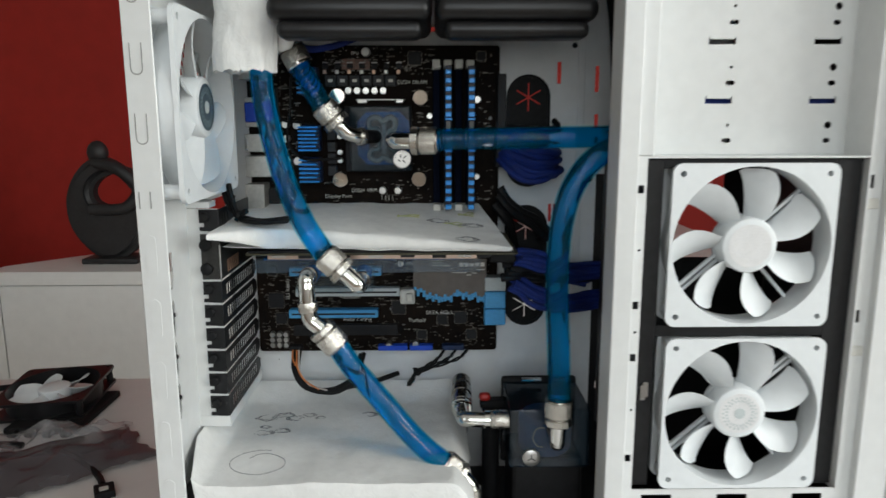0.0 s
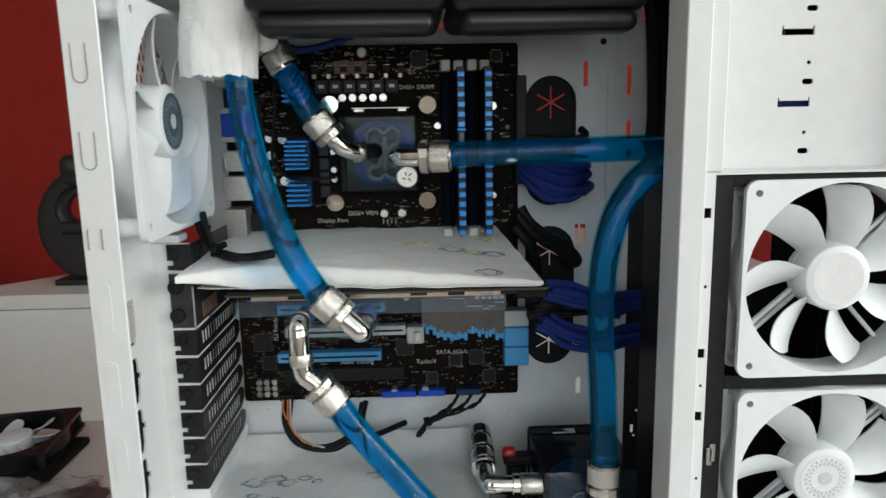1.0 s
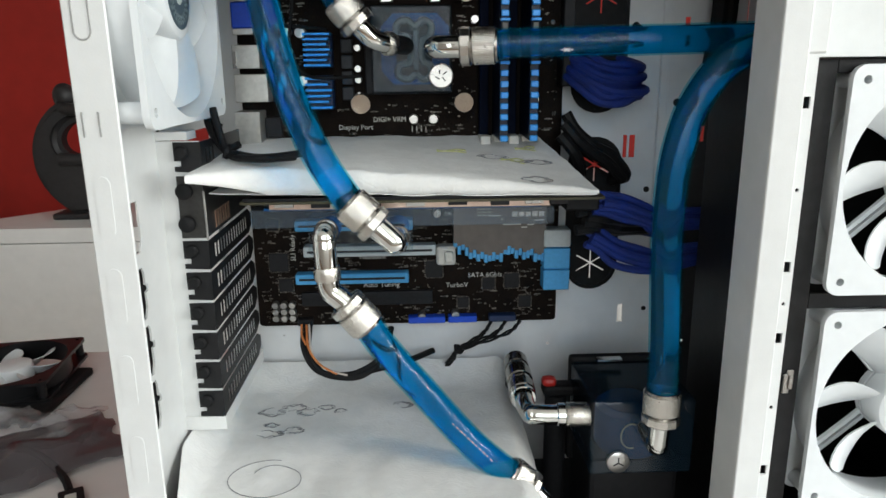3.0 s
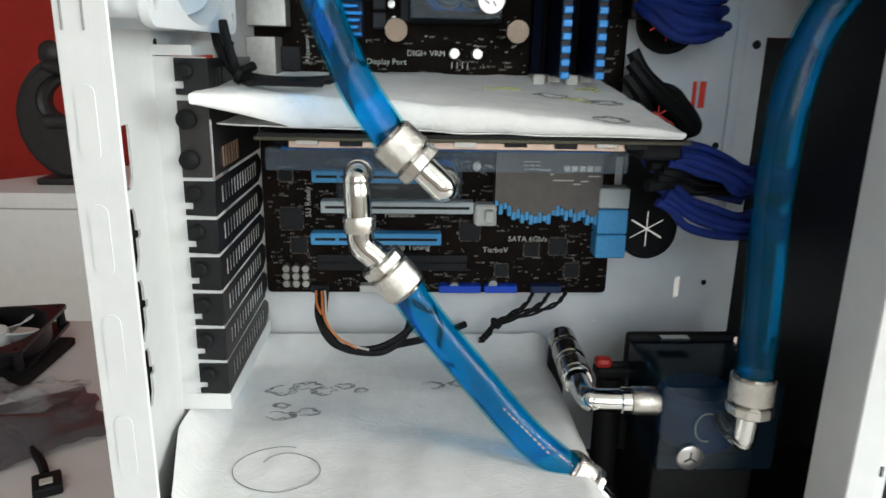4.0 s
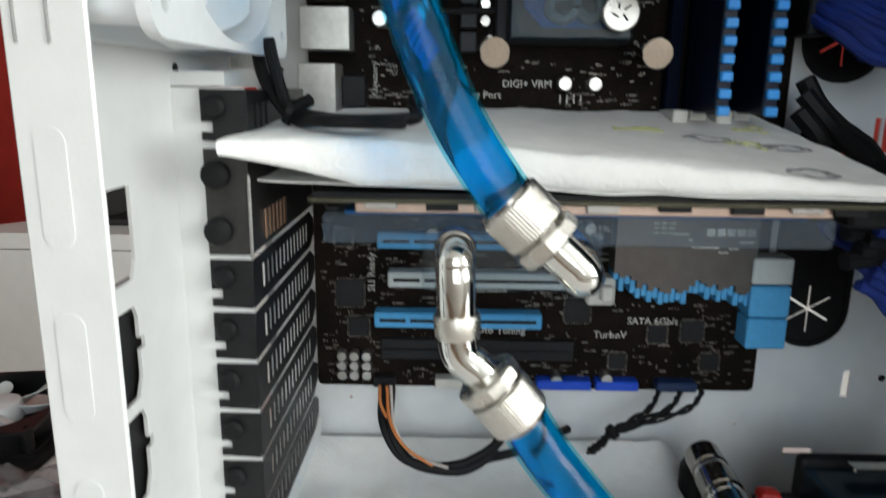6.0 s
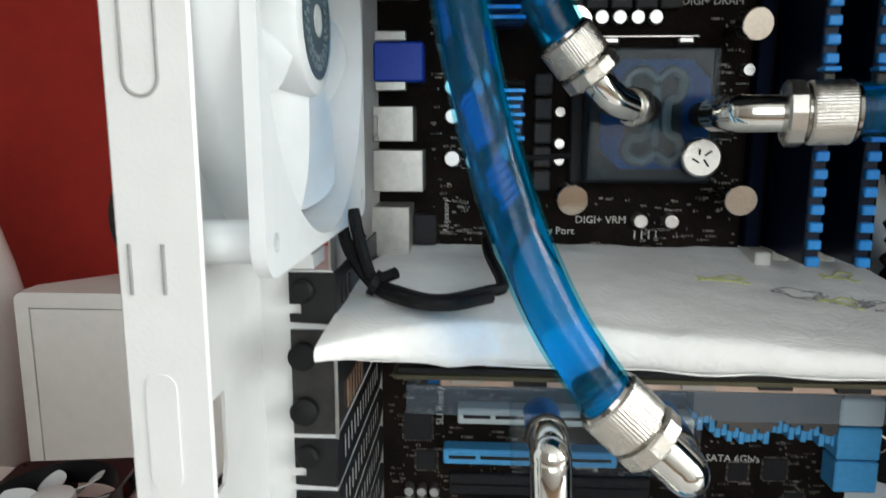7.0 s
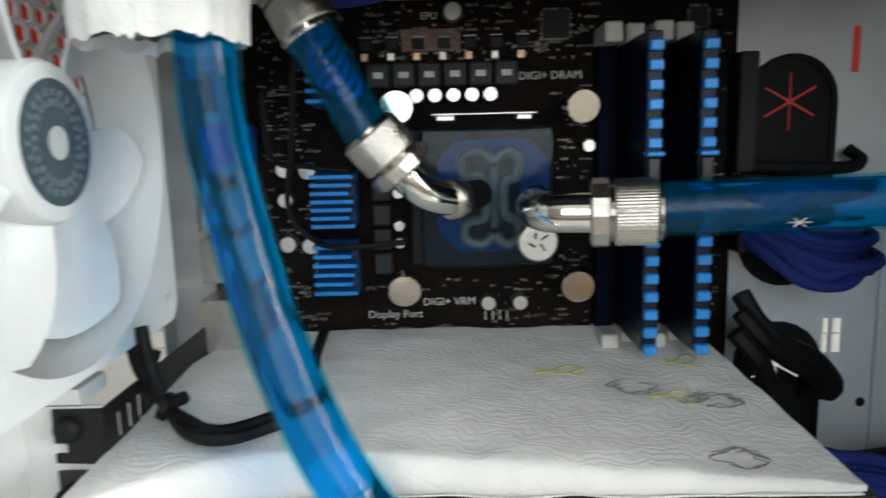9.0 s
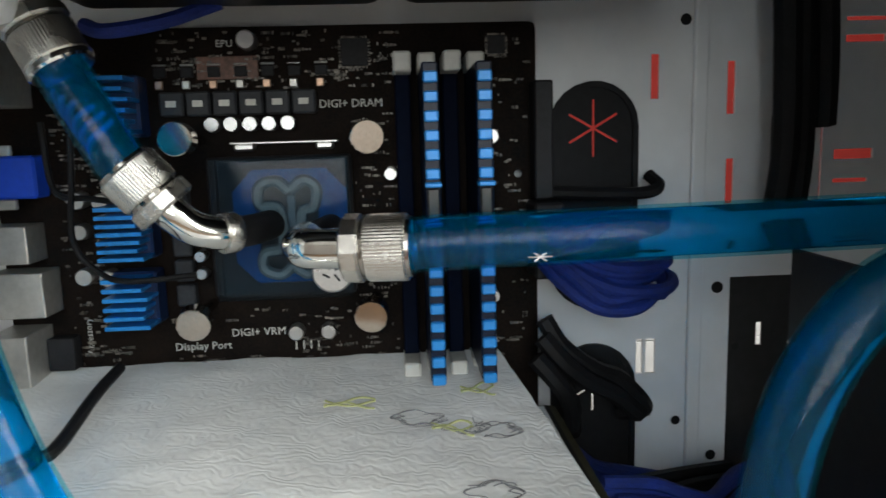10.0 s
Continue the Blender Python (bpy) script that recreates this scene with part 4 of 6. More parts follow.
printed("SATA 6Gb/s", 0.0490, 0.1935, 0.0040)
printed("TurboV", 0.0310, 0.1852, 0.0042)
printed("Auto Tuning", -0.0360, 0.1868, 0.0042)
printed("Flashback", -0.0385, 0.2106, 0.0040)
printed("TPU", 0.0300, 0.2450, 0.0032)
printed("Accessory", -0.0870, 0.3140, 0.0030, 90)
printed("SLI Ready", -0.0895, 0.2100, 0.0040, 90)
for k in range(5):
    lay("print", bm_box((-0.0200 + 0.0050 * k, -0.0004, 0.3042), (-0.0162 + 0.0050 * k, 0.0, 0.3080)), PRINT, board)
for k in range(4):
    lay("print", bm_box((0.0060 + 0.0035 * k, -0.0004, 0.3118), (0.0066 + 0.0035 * k, 0.0, 0.3160)), PRINT, board)
lay("clock_cell", moved(bm_lathe([(0.0, 0), (0.0105, 0), (0.0105, 0.003), (0.0098, 0.0034), (0.0, 0.0034)], 28), facing(0.0) @ Matrix.Translation((-0.0335, 0.2985, 0))), SILVER, board, "round silver coin cell", smooth=True)

# ---- memory modules ----
for x in (0.0713, 0.0924):
    m = thing("memory_module", (x, -0.004, 0.373), "black memory module with bright blue castle-shaped fins", "memory module", "memory modules")
    lay("heat_spreader", bm_box((x - 0.0032, -0.0468, 0.3085), (x + 0.0032, -0.0075, 0.4380), 0.0006), SPREAD, m)
    for z0, z1 in ((0.3080, 0.3600), (0.3925, 0.4390)):
        k = 0
        z = z0
        while z < z1 - 0.002:
            lay("fin", bm_box((x - 0.0028, -0.0500, z), (x + 0.0028, -0.0466, z + 0.0043), 0.0006), RAMBLUE, m, "bright blue fin")
            z += 0.0075
    lay("end_fin", bm_box((x - 0.0034, -0.0515, 0.3895), (x + 0.0034, -0.0440, 0.3915), 0.0005), RAMBLUE, m)
    lay("end_fin", bm_box((x - 0.0034, -0.0515, 0.3610), (x + 0.0034, -0.0440, 0.3632), 0.0005), RAMBLUE, m)
    lay("clasp", bm_box((x - 0.0024, -0.0490, 0.3640), (x + 0.0024, -0.0430, 0.3890), 0.0006), DSTEEL, m, "dull metal clasp")

# ---- processor water block ----
wb = thing("water_block", (0.003, -0.004, 0.37), "clear acrylic water block with a blue coolant channel", "water block")
lay("base", bm_box((-0.0225, -0.0130, 0.3408), (0.0368, -0.0060, 0.4032), 0.001), CHIP, wb)
lay("floor_plate", bm_box((-0.0212, -0.0140, 0.3425), (0.0352, -0.0130, 0.4018), 0.0003), SMOKE, wb, "smoked floor of the block")
octagon = [(-0.0150, 0.357), (-0.0060, 0.3475), (0.0255, 0.3475), (0.0345, 0.357), (0.0345, 0.388), (0.0255, 0.3975), (-0.0060, 0.3975), (-0.0150, 0.388)]
slot = [(-0.0042, 0.3560), (-0.0010, 0.3530), (0.0185, 0.3530), (0.0220, 0.3560), (0.0220, 0.3870), (0.0185, 0.3905), (-0.0010, 0.3905), (-0.0042, 0.3870)]
lay("channel", moved(plate(octagon, [slot], 0.001), facing(-0.0140)), CHANNEL, wb, "blue coolant in the block")
lay("fin_bar", bm_box((0.0085, -0.0155, 0.3580), (0.0120, -0.0140, 0.3860), 0.0004), CHANNELP, wb)
ring_pts = spline([(0.0100, -0.0160, 0.3880), (0.0040, -0.0160, 0.3925), (-0.0030, -0.0160, 0.3900), (-0.0030, -0.0160, 0.3820), (0.0050, -0.0160, 0.3800), (0.0060, -0.0160, 0.3640), (-0.0020, -0.0160, 0.3610), (-0.0030, -0.0160, 0.3540), (0.0040, -0.0160, 0.3510), (0.0100, -0.0160, 0.3550)], 6)
lay("channel_rim", bm_pipe(ring_pts, 0.0026, 8), CHANNELP, wb, smooth=True)
ring_pts = spline([(0.0100, -0.0160, 0.3880), (0.0160, -0.0160, 0.3925), (0.0215, -0.0160, 0.3890), (0.0200, -0.0160, 0.3810), (0.0150, -0.0160, 0.3780), (0.0150, -0.0160, 0.3650), (0.0205, -0.0160, 0.3610), (0.0210, -0.0160, 0.3540), (0.0160, -0.0160, 0.3510), (0.0100, -0.0160, 0.3550)], 6)
lay("channel_rim", bm_pipe(ring_pts, 0.0026, 8), CHANNELP, wb, smooth=True)
lay("cover", bm_box((-0.0220, -0.0250, 0.3415), (0.0360, -0.0178, 0.4025), 0.0012, 2), SMOKED, wb, "frosted clear cover plate")
for x, z, ta, tb in ((0.0445, 0.411, 7, 8), (0.0445, 0.336, 6, -4), (-0.0305, 0.411, -3, -2), (-0.0305, 0.336, 9, 6)):
    nut = lay("thumb_nut", moved(bm_lathe([(0.0, 0.0), (0.0066, 0.0), (0.0070, 0.0006), (0.0070, 0.0078), (0.0066, 0.0082), (0.0, 0.0082)], 28), facing(-0.0292) @ Matrix.Translation((x, z, 0)) @ pose(0, 0, 0, ta, tb, 0)), NUT, wb, "round polished thumb nut")
    lay("post", moved(bm_lathe([(0.0022, 0.0), (0.0022, 0.0292)], 12), facing(0.0) @ Matrix.Translation((x, z, 0))), DCHROME, nut, root=wb, smooth=True)
badge = lay("badge", moved(bm_lathe([(0.0, 0), (0.0086, 0), (0.0088, 0.0005), (0.0088, 0.0038), (0.0080, 0.0045), (0.0, 0.0045)], 32), facing(-0.0252) @ Matrix.Translation((0.0280, 0.3535, 0))), SILVER, wb, "round maker's badge with plain marks", smooth=True)
for pts in (((-0.0012, 0.0040), (-0.0012, 0.0012)), ((-0.0042, -0.0005), (-0.0012, -0.0022)), ((0.0012, 0.0010), (0.0042, 0.0030)), ((0.0008, -0.0008), (0.0030, -0.0038))):
    lay("mark", bm_pipe([Vector((0.0280 + a, -0.0298, 0.3535 + b)) for a, b in pts], 0.0005, 6), CHOKE, badge, root=wb)


# ---- graphics card ----
gpu = thing("graphics_card", (0.0, -0.06, 0.272), "graphics card with a clear water block, plugged in level", "graphics card")
lay("circuit_board", moved(plate(rounded(-0.1020, -0.1120, 0.1290, -0.0040, 0.002, 2), [], 0.0016), Matrix.Translation((0, 0, 0.2772))), GPCB, gpu)
lay("backing", bm_box((-0.1000, -0.1095, 0.2788), (0.1250, -0.0080, 0.2806)), CHIP, gpu)
lay("copper_bar", bm_box((-0.0850, -0.1060, 0.2725), (0.0950, -0.0100, 0.2765), 0.0005), BRONZE, gpu, "bronze nickelled base plate")
lay("copper_bar", bm_box((-0.0400, -0.1075, 0.2735), (-0.0300, -0.1055, 0.2770), 0.0005), SILVER, gpu)
lay("acrylic_cover", bm_box((-0.0980, -0.1040, 0.2600), (0.0980, -0.0150, 0.2722), 0.0015, 2), MILK, gpu, "frosted clear cover")
lay("coolant_layer", bm_box((-0.0900, -0.0980, 0.2705), (0.0900, -0.0200, 0.2721)), CHANNEL, gpu)
lay("terminal", bm_box((-0.0590, -0.1220, 0.2465), (0.0060, -0.0960, 0.2692), 0.0018, 2), ACRYL, gpu, "clear acrylic terminal for the two hoses")
for x in (-0.0470, -0.0030):
    lay("port_bore", moved(bm_lathe([(0.0068, 0.0), (0.0068, 0.022)], 20, False), Matrix.Translation((x, -0.099, 0.2600)) @ pose(0, 0, 0, 90, 0, 0)), CHANNEL, gpu, smooth=True)
for k, x in enumerate((-0.075, -0.052, -0.02, 0.008, 0.035, 0.062, 0.084, 0.10)):
    lay("chip", bm_box((x - 0.006, -0.1085, 0.2745 - 0.0006 * (k % 2)), (x + 0.006, -0.1062, 0.2772), 0.0003), CHIP if k % 3 else SILVER, gpu)
lay("bracket", join(bm_box((-0.1222, -0.1180, 0.2585), (-0.1210, -0.0060, 0.2975)), bm_box((-0.1365, -0.1190, 0.2585), (-0.1210, -0.1180, 0.2970))), DSTEEL, gpu, "dark metal rear bracket")
lay("bracket_edge", bm_box((-0.1213, -0.1202, 0.2572), (-0.1200, -0.1192, 0.2880), 0.0003), SILVER, gpu, "bright bracket edge")
for k in range(6):
    lay("vent", bm_box((-0.1208, -0.1000 + 0.006 * k, 0.2610), (-0.1202, -0.0965 + 0.006 * k, 0.2720)), COPPER, gpu)
for z in (0.2880, 0.2677):
    lay("screw", moved(bm_lathe([(0.0, 0.0), (0.0050, 0.0), (0.0050, 0.003), (0.0035, 0.0042), (0.0, 0.0044)], 16), facing(-0.1192) @ Matrix.Translation((-0.1320, z, 0))), MATTE, gpu, smooth=True)
lay("power_plug", bm_box((0.1060, -0.0980, 0.2670), (0.1290, -0.0660, 0.2768), 0.0015), MATTE, gpu, "black power plugs")
lay("connector", bm_box((0.1000, -0.0600, 0.2630), (0.1270, -0.0100, 0.2768), 0.0015), MATTE, gpu)


# ---- kitchen paper ----
def sheet(name, fn, u0, u1, v0, v1, nu, nv, label, thick=0.0006):
    """A sheet of paper over a height function fn(u, v) -> point, ragged along its rims."""
    bm = bmesh.new()
    g, b = [], []
    for i in range(nu + 1):
        r, s = [], []
        for j in range(nv + 1):
            p = fn(u0 + (u1 - u0) * i / nu, v0 + (v1 - v0) * j / nv)
            r.append(bm.verts.new(p))
            s.append(bm.verts.new(p - Vector((0, 0, thick))))
        g.append(r)
        b.append(s)
    for i in range(nu):
        for j in range(nv):
            bm.faces.new((g[i][j], g[i + 1][j], g[i + 1][j + 1], g[i][j + 1]))
            bm.faces.new((b[i][j], b[i][j + 1], b[i + 1][j + 1], b[i + 1][j]))
    for i in range(nu):
        bm.faces.new((g[i][0], b[i][0], b[i + 1][0], g[i + 1][0]))
        bm.faces.new((g[i][nv], g[i + 1][nv], b[i + 1][nv], b[i][nv]))
    for j in range(nv):
        bm.faces.new((g[0][j], g[0][j + 1], b[0][j + 1], b[0][j]))
        bm.faces.new((g[nu][j], b[nu][j], b[nu][j + 1], g[nu][j + 1]))
    bmesh.ops.recalc_face_normals(bm, faces=bm.faces[:])
    return tagged(make(name, bm, TOWEL, True), label, "paper towel", "kitchen paper")


def wob(x, y, s, k):
    return noise.noise(Vector((x * s, y * s, k)))


def gpu_top(x, y):
    back = min(1.0, max(0.0, 1 + (y + 0.004) / 0.109))
    side = max(0.0, (x + 0.125) / 0.248)
    z = 0.3025 + 0.0060 * back - 0.0185 * side ** 1.5 * (1 - back) ** 0.8 + 0.0016 * wob(x, y, 26, 1.0) + 0.0007 * wob(x, y, 90, 2.0)
    return max(z, 0.2826)


def gpu_paper(u, v):
    """The upper sheet, folded over at the open side and turned back under itself."""
    flat = max(v, -0.113)
    right = 0.1240 - 0.20 * max(0, flat + 0.112)
    lft = -0.1310 + 0.15 * (flat + 0.113)
    x = lft + (u + 0.1230) / 0.247 * (right - lft)
    z = gpu_top(x, flat)
    turned = max(0.0, 1 - (u + 0.1230) / 0.075) ** 2 * min(1.0, max(0.0, (-flat - 0.060) / 0.053))
    x += 0.012 * turned
    y = flat - 0.042 * turned
    if v < -0.113:
        a = (-0.113 - v) / 0.024 * math.pi * 0.9
        h = max(0.0003, (z - gpu_under(x, -0.112).z - 0.0006) / 2 * min(1.0, max(0.0, (x + 0.131) / 0.05)))
        y -= min(h, 0.005) * math.sin(a) * (0.8 + 0.4 * wob(x, 1.0, 40, 8.0))
        z -= h * (1 - math.cos(a))
    return Vector((x, y + 0.0012 * wob(u, 0, 70, 5.0), z))


def gpu_under(u, v):
    y = v + 0.0018 * wob(u, 0, 50, 9.0)
    return Vector((u, y, 0.2814 + 0.0008 * wob(u, v, 40, 3.0) + 0.0045 * (max(0, 0.12 - u) / 0.24) ** 1.6))


sheet("paper_towel", gpu_paper, -0.1230, 0.1240, -0.1370, -0.0020, 64, 40, "folded white kitchen paper lying on the graphics card")
sheet("paper_towel", gpu_under, -0.1190, 0.1225, -0.1145, -0.0100, 48, 12, "white kitchen paper under the upper fold on the graphics card")


def psu_top(x, y):
    z = 0.1085 + 0.012 * max(0, (y + 0.03) / 0.03) ** 2 * (1 if y > -0.03 else 0)
    z += 0.020 * max(0, (-x - 0.125) / 0.02) ** 1.5
    z -= 0.030 * max(0, (x - 0.070) / 0.022) ** 2
    return z + 0.0022 * wob(x, y, 16, 4.0) + 0.0008 * wob(x, y, 60, 6.0)


def psu_paper(u, v):
    left = -0.1440 if v > -0.138 else -0.1440 + 0.22 * (-0.138 - v)
    right = 0.0900 + 0.004 * wob(0, v, 30, 2.0)
    x = left + u * (right - left)
    fall = max(0.0, -0.187 - v)
    y = max(v, -0.187) - 0.12 * fall
    return Vector((x, y, psu_top(x, max(v, -0.187)) - fall))


sheet("paper_towel", psu_paper, 0.0, 1.0, -0.2360, 0.0020, 70, 62, "embossed white kitchen paper with grey drawings, over the power supply")


def ink(name, pts, hfun, lift, r=0.00028, m=None, root=None):
    return lay(name, bm_pipe([Vector((x, y, hfun(x, y) + lift)) for x, y in pts], r, 5), m or INK, root)


draw = thing("towel_print", (-0.09, -0.1, psu_top(-0.09, -0.1)), "grey line drawings printed on the kitchen paper", "print")
spir = [(-0.088 + 0.0270 * (0.35 + 0.65 * t) ** 0.35 * math.cos(radians(150 - 430 * t)) * (0.62 + 0.38 * min(1, t * 2.2)), -0.150 + 0.0190 * math.sin(radians(150 - 430 * t)) * (0.55 + 0.45 * min(1, t * 2.2))) for t in np.linspace(0, 1, 46)]
ink("stroke", spir, psu_top, 0.0004, 0.00024, root=draw)
random.seed(3)
for cx, cy, s in ((-0.104, -0.060, 0.013), (-0.088, -0.054, 0.012), (-0.076, -0.062, 0.011), (-0.063, -0.056, 0.008), (-0.098, -0.094, 0.012), (-0.083, -0.090, 0.010), (-0.100, -0.080, 0.007), (-0.005, -0.056, 0.010), (0.012, -0.052, 0.009), (-0.052, -0.062, 0.006)):
    for j in range(4):
        a0 = random.random() * 6.28
        pts = [(cx + s * (0.35 + 0.5 * abs(math.sin(2.2 * t + j))) * math.cos(a0 + t), cy + 0.55 * s * (0.4 + 0.6 * abs(math.cos(1.7 * t + j))) * math.sin(a0 + t)) for t in np.linspace(0, 3.4, 16)]
        ink("stroke", pts, psu_top, 0.0004, 0.00017, root=draw)
draw2 = thing("towel_print", (0.05, -0.05, gpu_top(0.05, -0.05)), "grey and pale green drawings printed on the kitchen paper", "print")
for cx, cy, s in ((0.062, -0.060, 0.013), (0.078, -0.064, 0.014), (0.092, -0.068, 0.012), (0.086, -0.104, 0.012)):
    for j in range(4):
        a0 = random.random() * 6.28
        pts = [(cx + s * (0.4 + 0.5 * abs(math.sin(2 * t + j))) * math.cos(a0 + t), cy + 0.5 * s * (0.4 + 0.6 * abs(math.cos(1.6 * t + j))) * math.sin(a0 + t)) for t in np.linspace(0, 3.6, 16)]
        ink("stroke", pts, gpu_top, 0.0004, 0.00018, root=draw2)
for cx, cy, s in ((0.034, -0.050, 0.013), (0.075, -0.068, 0.010), (0.088, -0.040, 0.009)):
    for j in range(3):
        pts = [(cx + s * (t - 0.5) * 1.6, cy + 0.003 * math.sin(5 * t + 2 * j) + 0.002 * j) for t in np.linspace(0, 1, 10)]
        ink("stroke", pts, gpu_top, 0.0003, 0.0005, INKG, draw2)

# power supply under the paper
psu = thing("power_supply", (-0.03, -0.09, BOT + 0.0015), "black power supply under kitchen paper", "power supply")
lay("housing", bm_box((-0.1440, -0.1700, BOT + 0.0015), (0.0700, -0.0050, 0.1010), 0.002), BLACK, psu)
lay("cable_exit", bm_box((0.0700, -0.1400, 0.040), (0.0790, -0.0300, 0.095), 0.003), MATTE, psu)


# ---- coolant hoses and fittings ----
def hose(pts, label, r=0.0096):
    path = spline(pts, 10)
    h = thing("coolant_hose", path[0], label, "hose", "coolant hoses")
    lay("coolant", bm_pipe(path, r * 0.87, 24), COOLANT, h, "blue coolant", smooth=True)
    lay("hose_wall", bm_pipe(path, r, 24), TUBEW, h, "clear hose wall", smooth=True)
    return h


def knurl(r, z0, z1, n=44):
    prof = [(r * 0.93, z0), (r, z0 + 0.0008), (r, z1 - 0.0008), (r * 0.93, z1)]
    bm = bm_lathe(prof, n)
    for v in bm.verts:
        a = math.atan2(v.co.y, v.co.x)
        if round(a / (2 * math.pi / n)) % 2:
            v.co.x *= 0.988
            v.co.y *= 0.988
    return bm


def fitting(start, end, elbow, label, r=0.0116, rb=0.0070, ball=True, lens=(0.0125, 0.0065), bodymat=CHROME):
    """Compression fitting: collar on the hose from start towards end, then a ring, then a bent body along elbow."""
    f = thing("hose_fitting", start, label, "hose fitting", "hose fittings")
    m = along(start, end)
    a, b = lens
    lay("lip", moved(bm_lathe([(0.0090, -0.0012), (0.0104, -0.0012), (0.0108, 0.0006), (0.0090, 0.0006), (0.0090, -0.0012)], 28, False), m), DCHROME, f, smooth=True)
    lay("collar", moved(knurl(r, 0.0, a, 128), m), NICKEL, f, "knurled nickel collar")
    lay("groove", moved(bm_lathe([(r * 0.86, a - 0.0002), (r * 0.86, a + 0.0012)], 28), m), DCHROME, f)
    lay("ring", moved(bm_lathe([(r * 0.96, a + 0.0012), (r * 1.04, a + 0.0020), (r * 1.04, a + b - 0.001), (r * 0.94, a + b)], 12), m), NICKEL, f, "faceted nickel ring")
    p0 = Vector(start) + (Vector(end) - Vector(start)).normalized() * (a + b - 0.001)
    path = spline([p0] + [Vector(q) for q in elbow], 8)
    body = lay("elbow", bm_pipe(path, rb, 24), bodymat, f, "polished chrome elbow", smooth=True)
    if ball:
        s = bmesh.new()
        bmesh.ops.create_uvsphere(s, u_segments=24, v_segments=14, radius=rb * 1.02)
        lay("ball_end", moved(s, Matrix.Translation(ball if isinstance(ball, (tuple, Vector)) else elbow[-1])), bodymat, f, smooth=True)
    return f


def port_ring(f, at, to, r=0.0082, h=0.004):
    lay("port_ring", moved(bm_lathe([(r * 0.95, 0.0), (r, 0.0006), (r, h - 0.0006), (r * 0.95, h)], 24), along(at, to)), DCHROME, f, smooth=True)


# upper hose down to the graphics card
hose([(-0.0800, -0.1170, 0.4700), (-0.0798, -0.1180, 0.4260), (-0.0785, -0.1200, 0.4090), (-0.0745, -0.1235, 0.3880), (-0.0695, -0.1265, 0.3680), (-0.0630, -0.1300, 0.3460), (-0.0545, -0.1335, 0.3240), (-0.0445, -0.1365, 0.3040), (-0.0310, -0.1395, 0.2840), (-0.0270, -0.1400, 0.2790)], "clear hose of blue coolant bending down to the graphics card")
fA = fitting((-0.0305, -0.1398, 0.2828), (-0.0035, -0.1412, 0.2575), [(-0.0075, -0.1412, 0.2615), (-0.0045, -0.1405, 0.2585), (-0.0035, -0.1340, 0.2578), (-0.0030, -0.1210, 0.2578)], "nickel fitting with a chrome elbow on the clear terminal", ball=(-0.0048, -0.1408, 0.2587), rb=0.0072, lens=(0.0140, 0.0075))
port_ring(fA, (-0.0030, -0.1222, 0.2578), (-0.0030, -0.1300, 0.2578), 0.0076)
# lower hose from the graphics card to the floor of the case
hose([(-0.0262, -0.1368, 0.2090), (-0.0225, -0.1370, 0.2050), (-0.0110, -0.1380, 0.1880), (0.0120, -0.1400, 0.1600), (0.0390, -0.1430, 0.1280), (0.0590, -0.1460, 0.1100), (0.0680, -0.1468, 0.1040), (0.0720, -0.1470, 0.1010)], "clear hose of blue coolant running down over the kitchen paper")
for k in range(11):
    a = Vector((0.0285, -0.1508, 0.1440)) + Vector((0.0260, -0.0030, -0.0262)) * (k / 11)
    b = a + Vector((0.0260, -0.0030, -0.0262)) * ((0.35 + 0.4 * ((k * 7) % 3) / 3) / 11)
    lay("hose_print", bm_pipe([a, b], 0.00045, 5), PRINT, bpy.data.objects["coolant_hose.001"], "worn white lettering on the hose")
fB = fitting((-0.0228, -0.1370, 0.2050), (-0.0368, -0.1370, 0.2215), [(-0.0392, -0.1370, 0.2235), (-0.0448, -0.1370, 0.2290), (-0.0460, -0.1370, 0.2385), (-0.0468, -0.1370, 0.2560), (-0.0470, -0.1330, 0.2622), (-0.0470, -0.1210, 0.2625)], "nickel fitting with a long chrome elbow on the clear terminal", ball=(-0.0470, -0.1362, 0.2612), rb=0.0069, lens=(0.0140, 0.0070))
lay("swivel_ring", moved(bm_lathe([(0.0078, -0.0040), (0.0082, -0.0032), (0.0082, 0.0032), (0.0078, 0.0040)], 24), along((-0.0460, -0.1370, 0.2395), (-0.0465, -0.1370, 0.2495))), NICKEL, fB, smooth=True)
port_ring(fB, (-0.0470, -0.1222, 0.2625), (-0.0470, -0.1300, 0.2625), 0.0076)
fB2 = fitting((0.0655, -0.1466, 0.1060), (0.0830, -0.1475, 0.0905), [(0.0850, -0.1475, 0.0880), (0.0880, -0.1475, 0.0830), (0.0890, -0.1475, 0.0700)], "nickel fitting turning down beside the kitchen paper", ball=False)
lay("swivel_ring", moved(bm_lathe([(0.0078, -0.0040), (0.0086, -0.0032), (0.0086, 0.0032), (0.0078, 0.0040)], 24), along((0.0888, -0.1475, 0.0790), (0.0890, -0.1475, 0.0740))), NICKEL, fB2, smooth=True)
lay("stem", bm_pipe([Vector((0.0890, -0.1475, 0.0700)), Vector((0.0890, -0.1475, BOT + 0.0016))], 0.0070, 16), DCHROME, fB2, smooth=True)
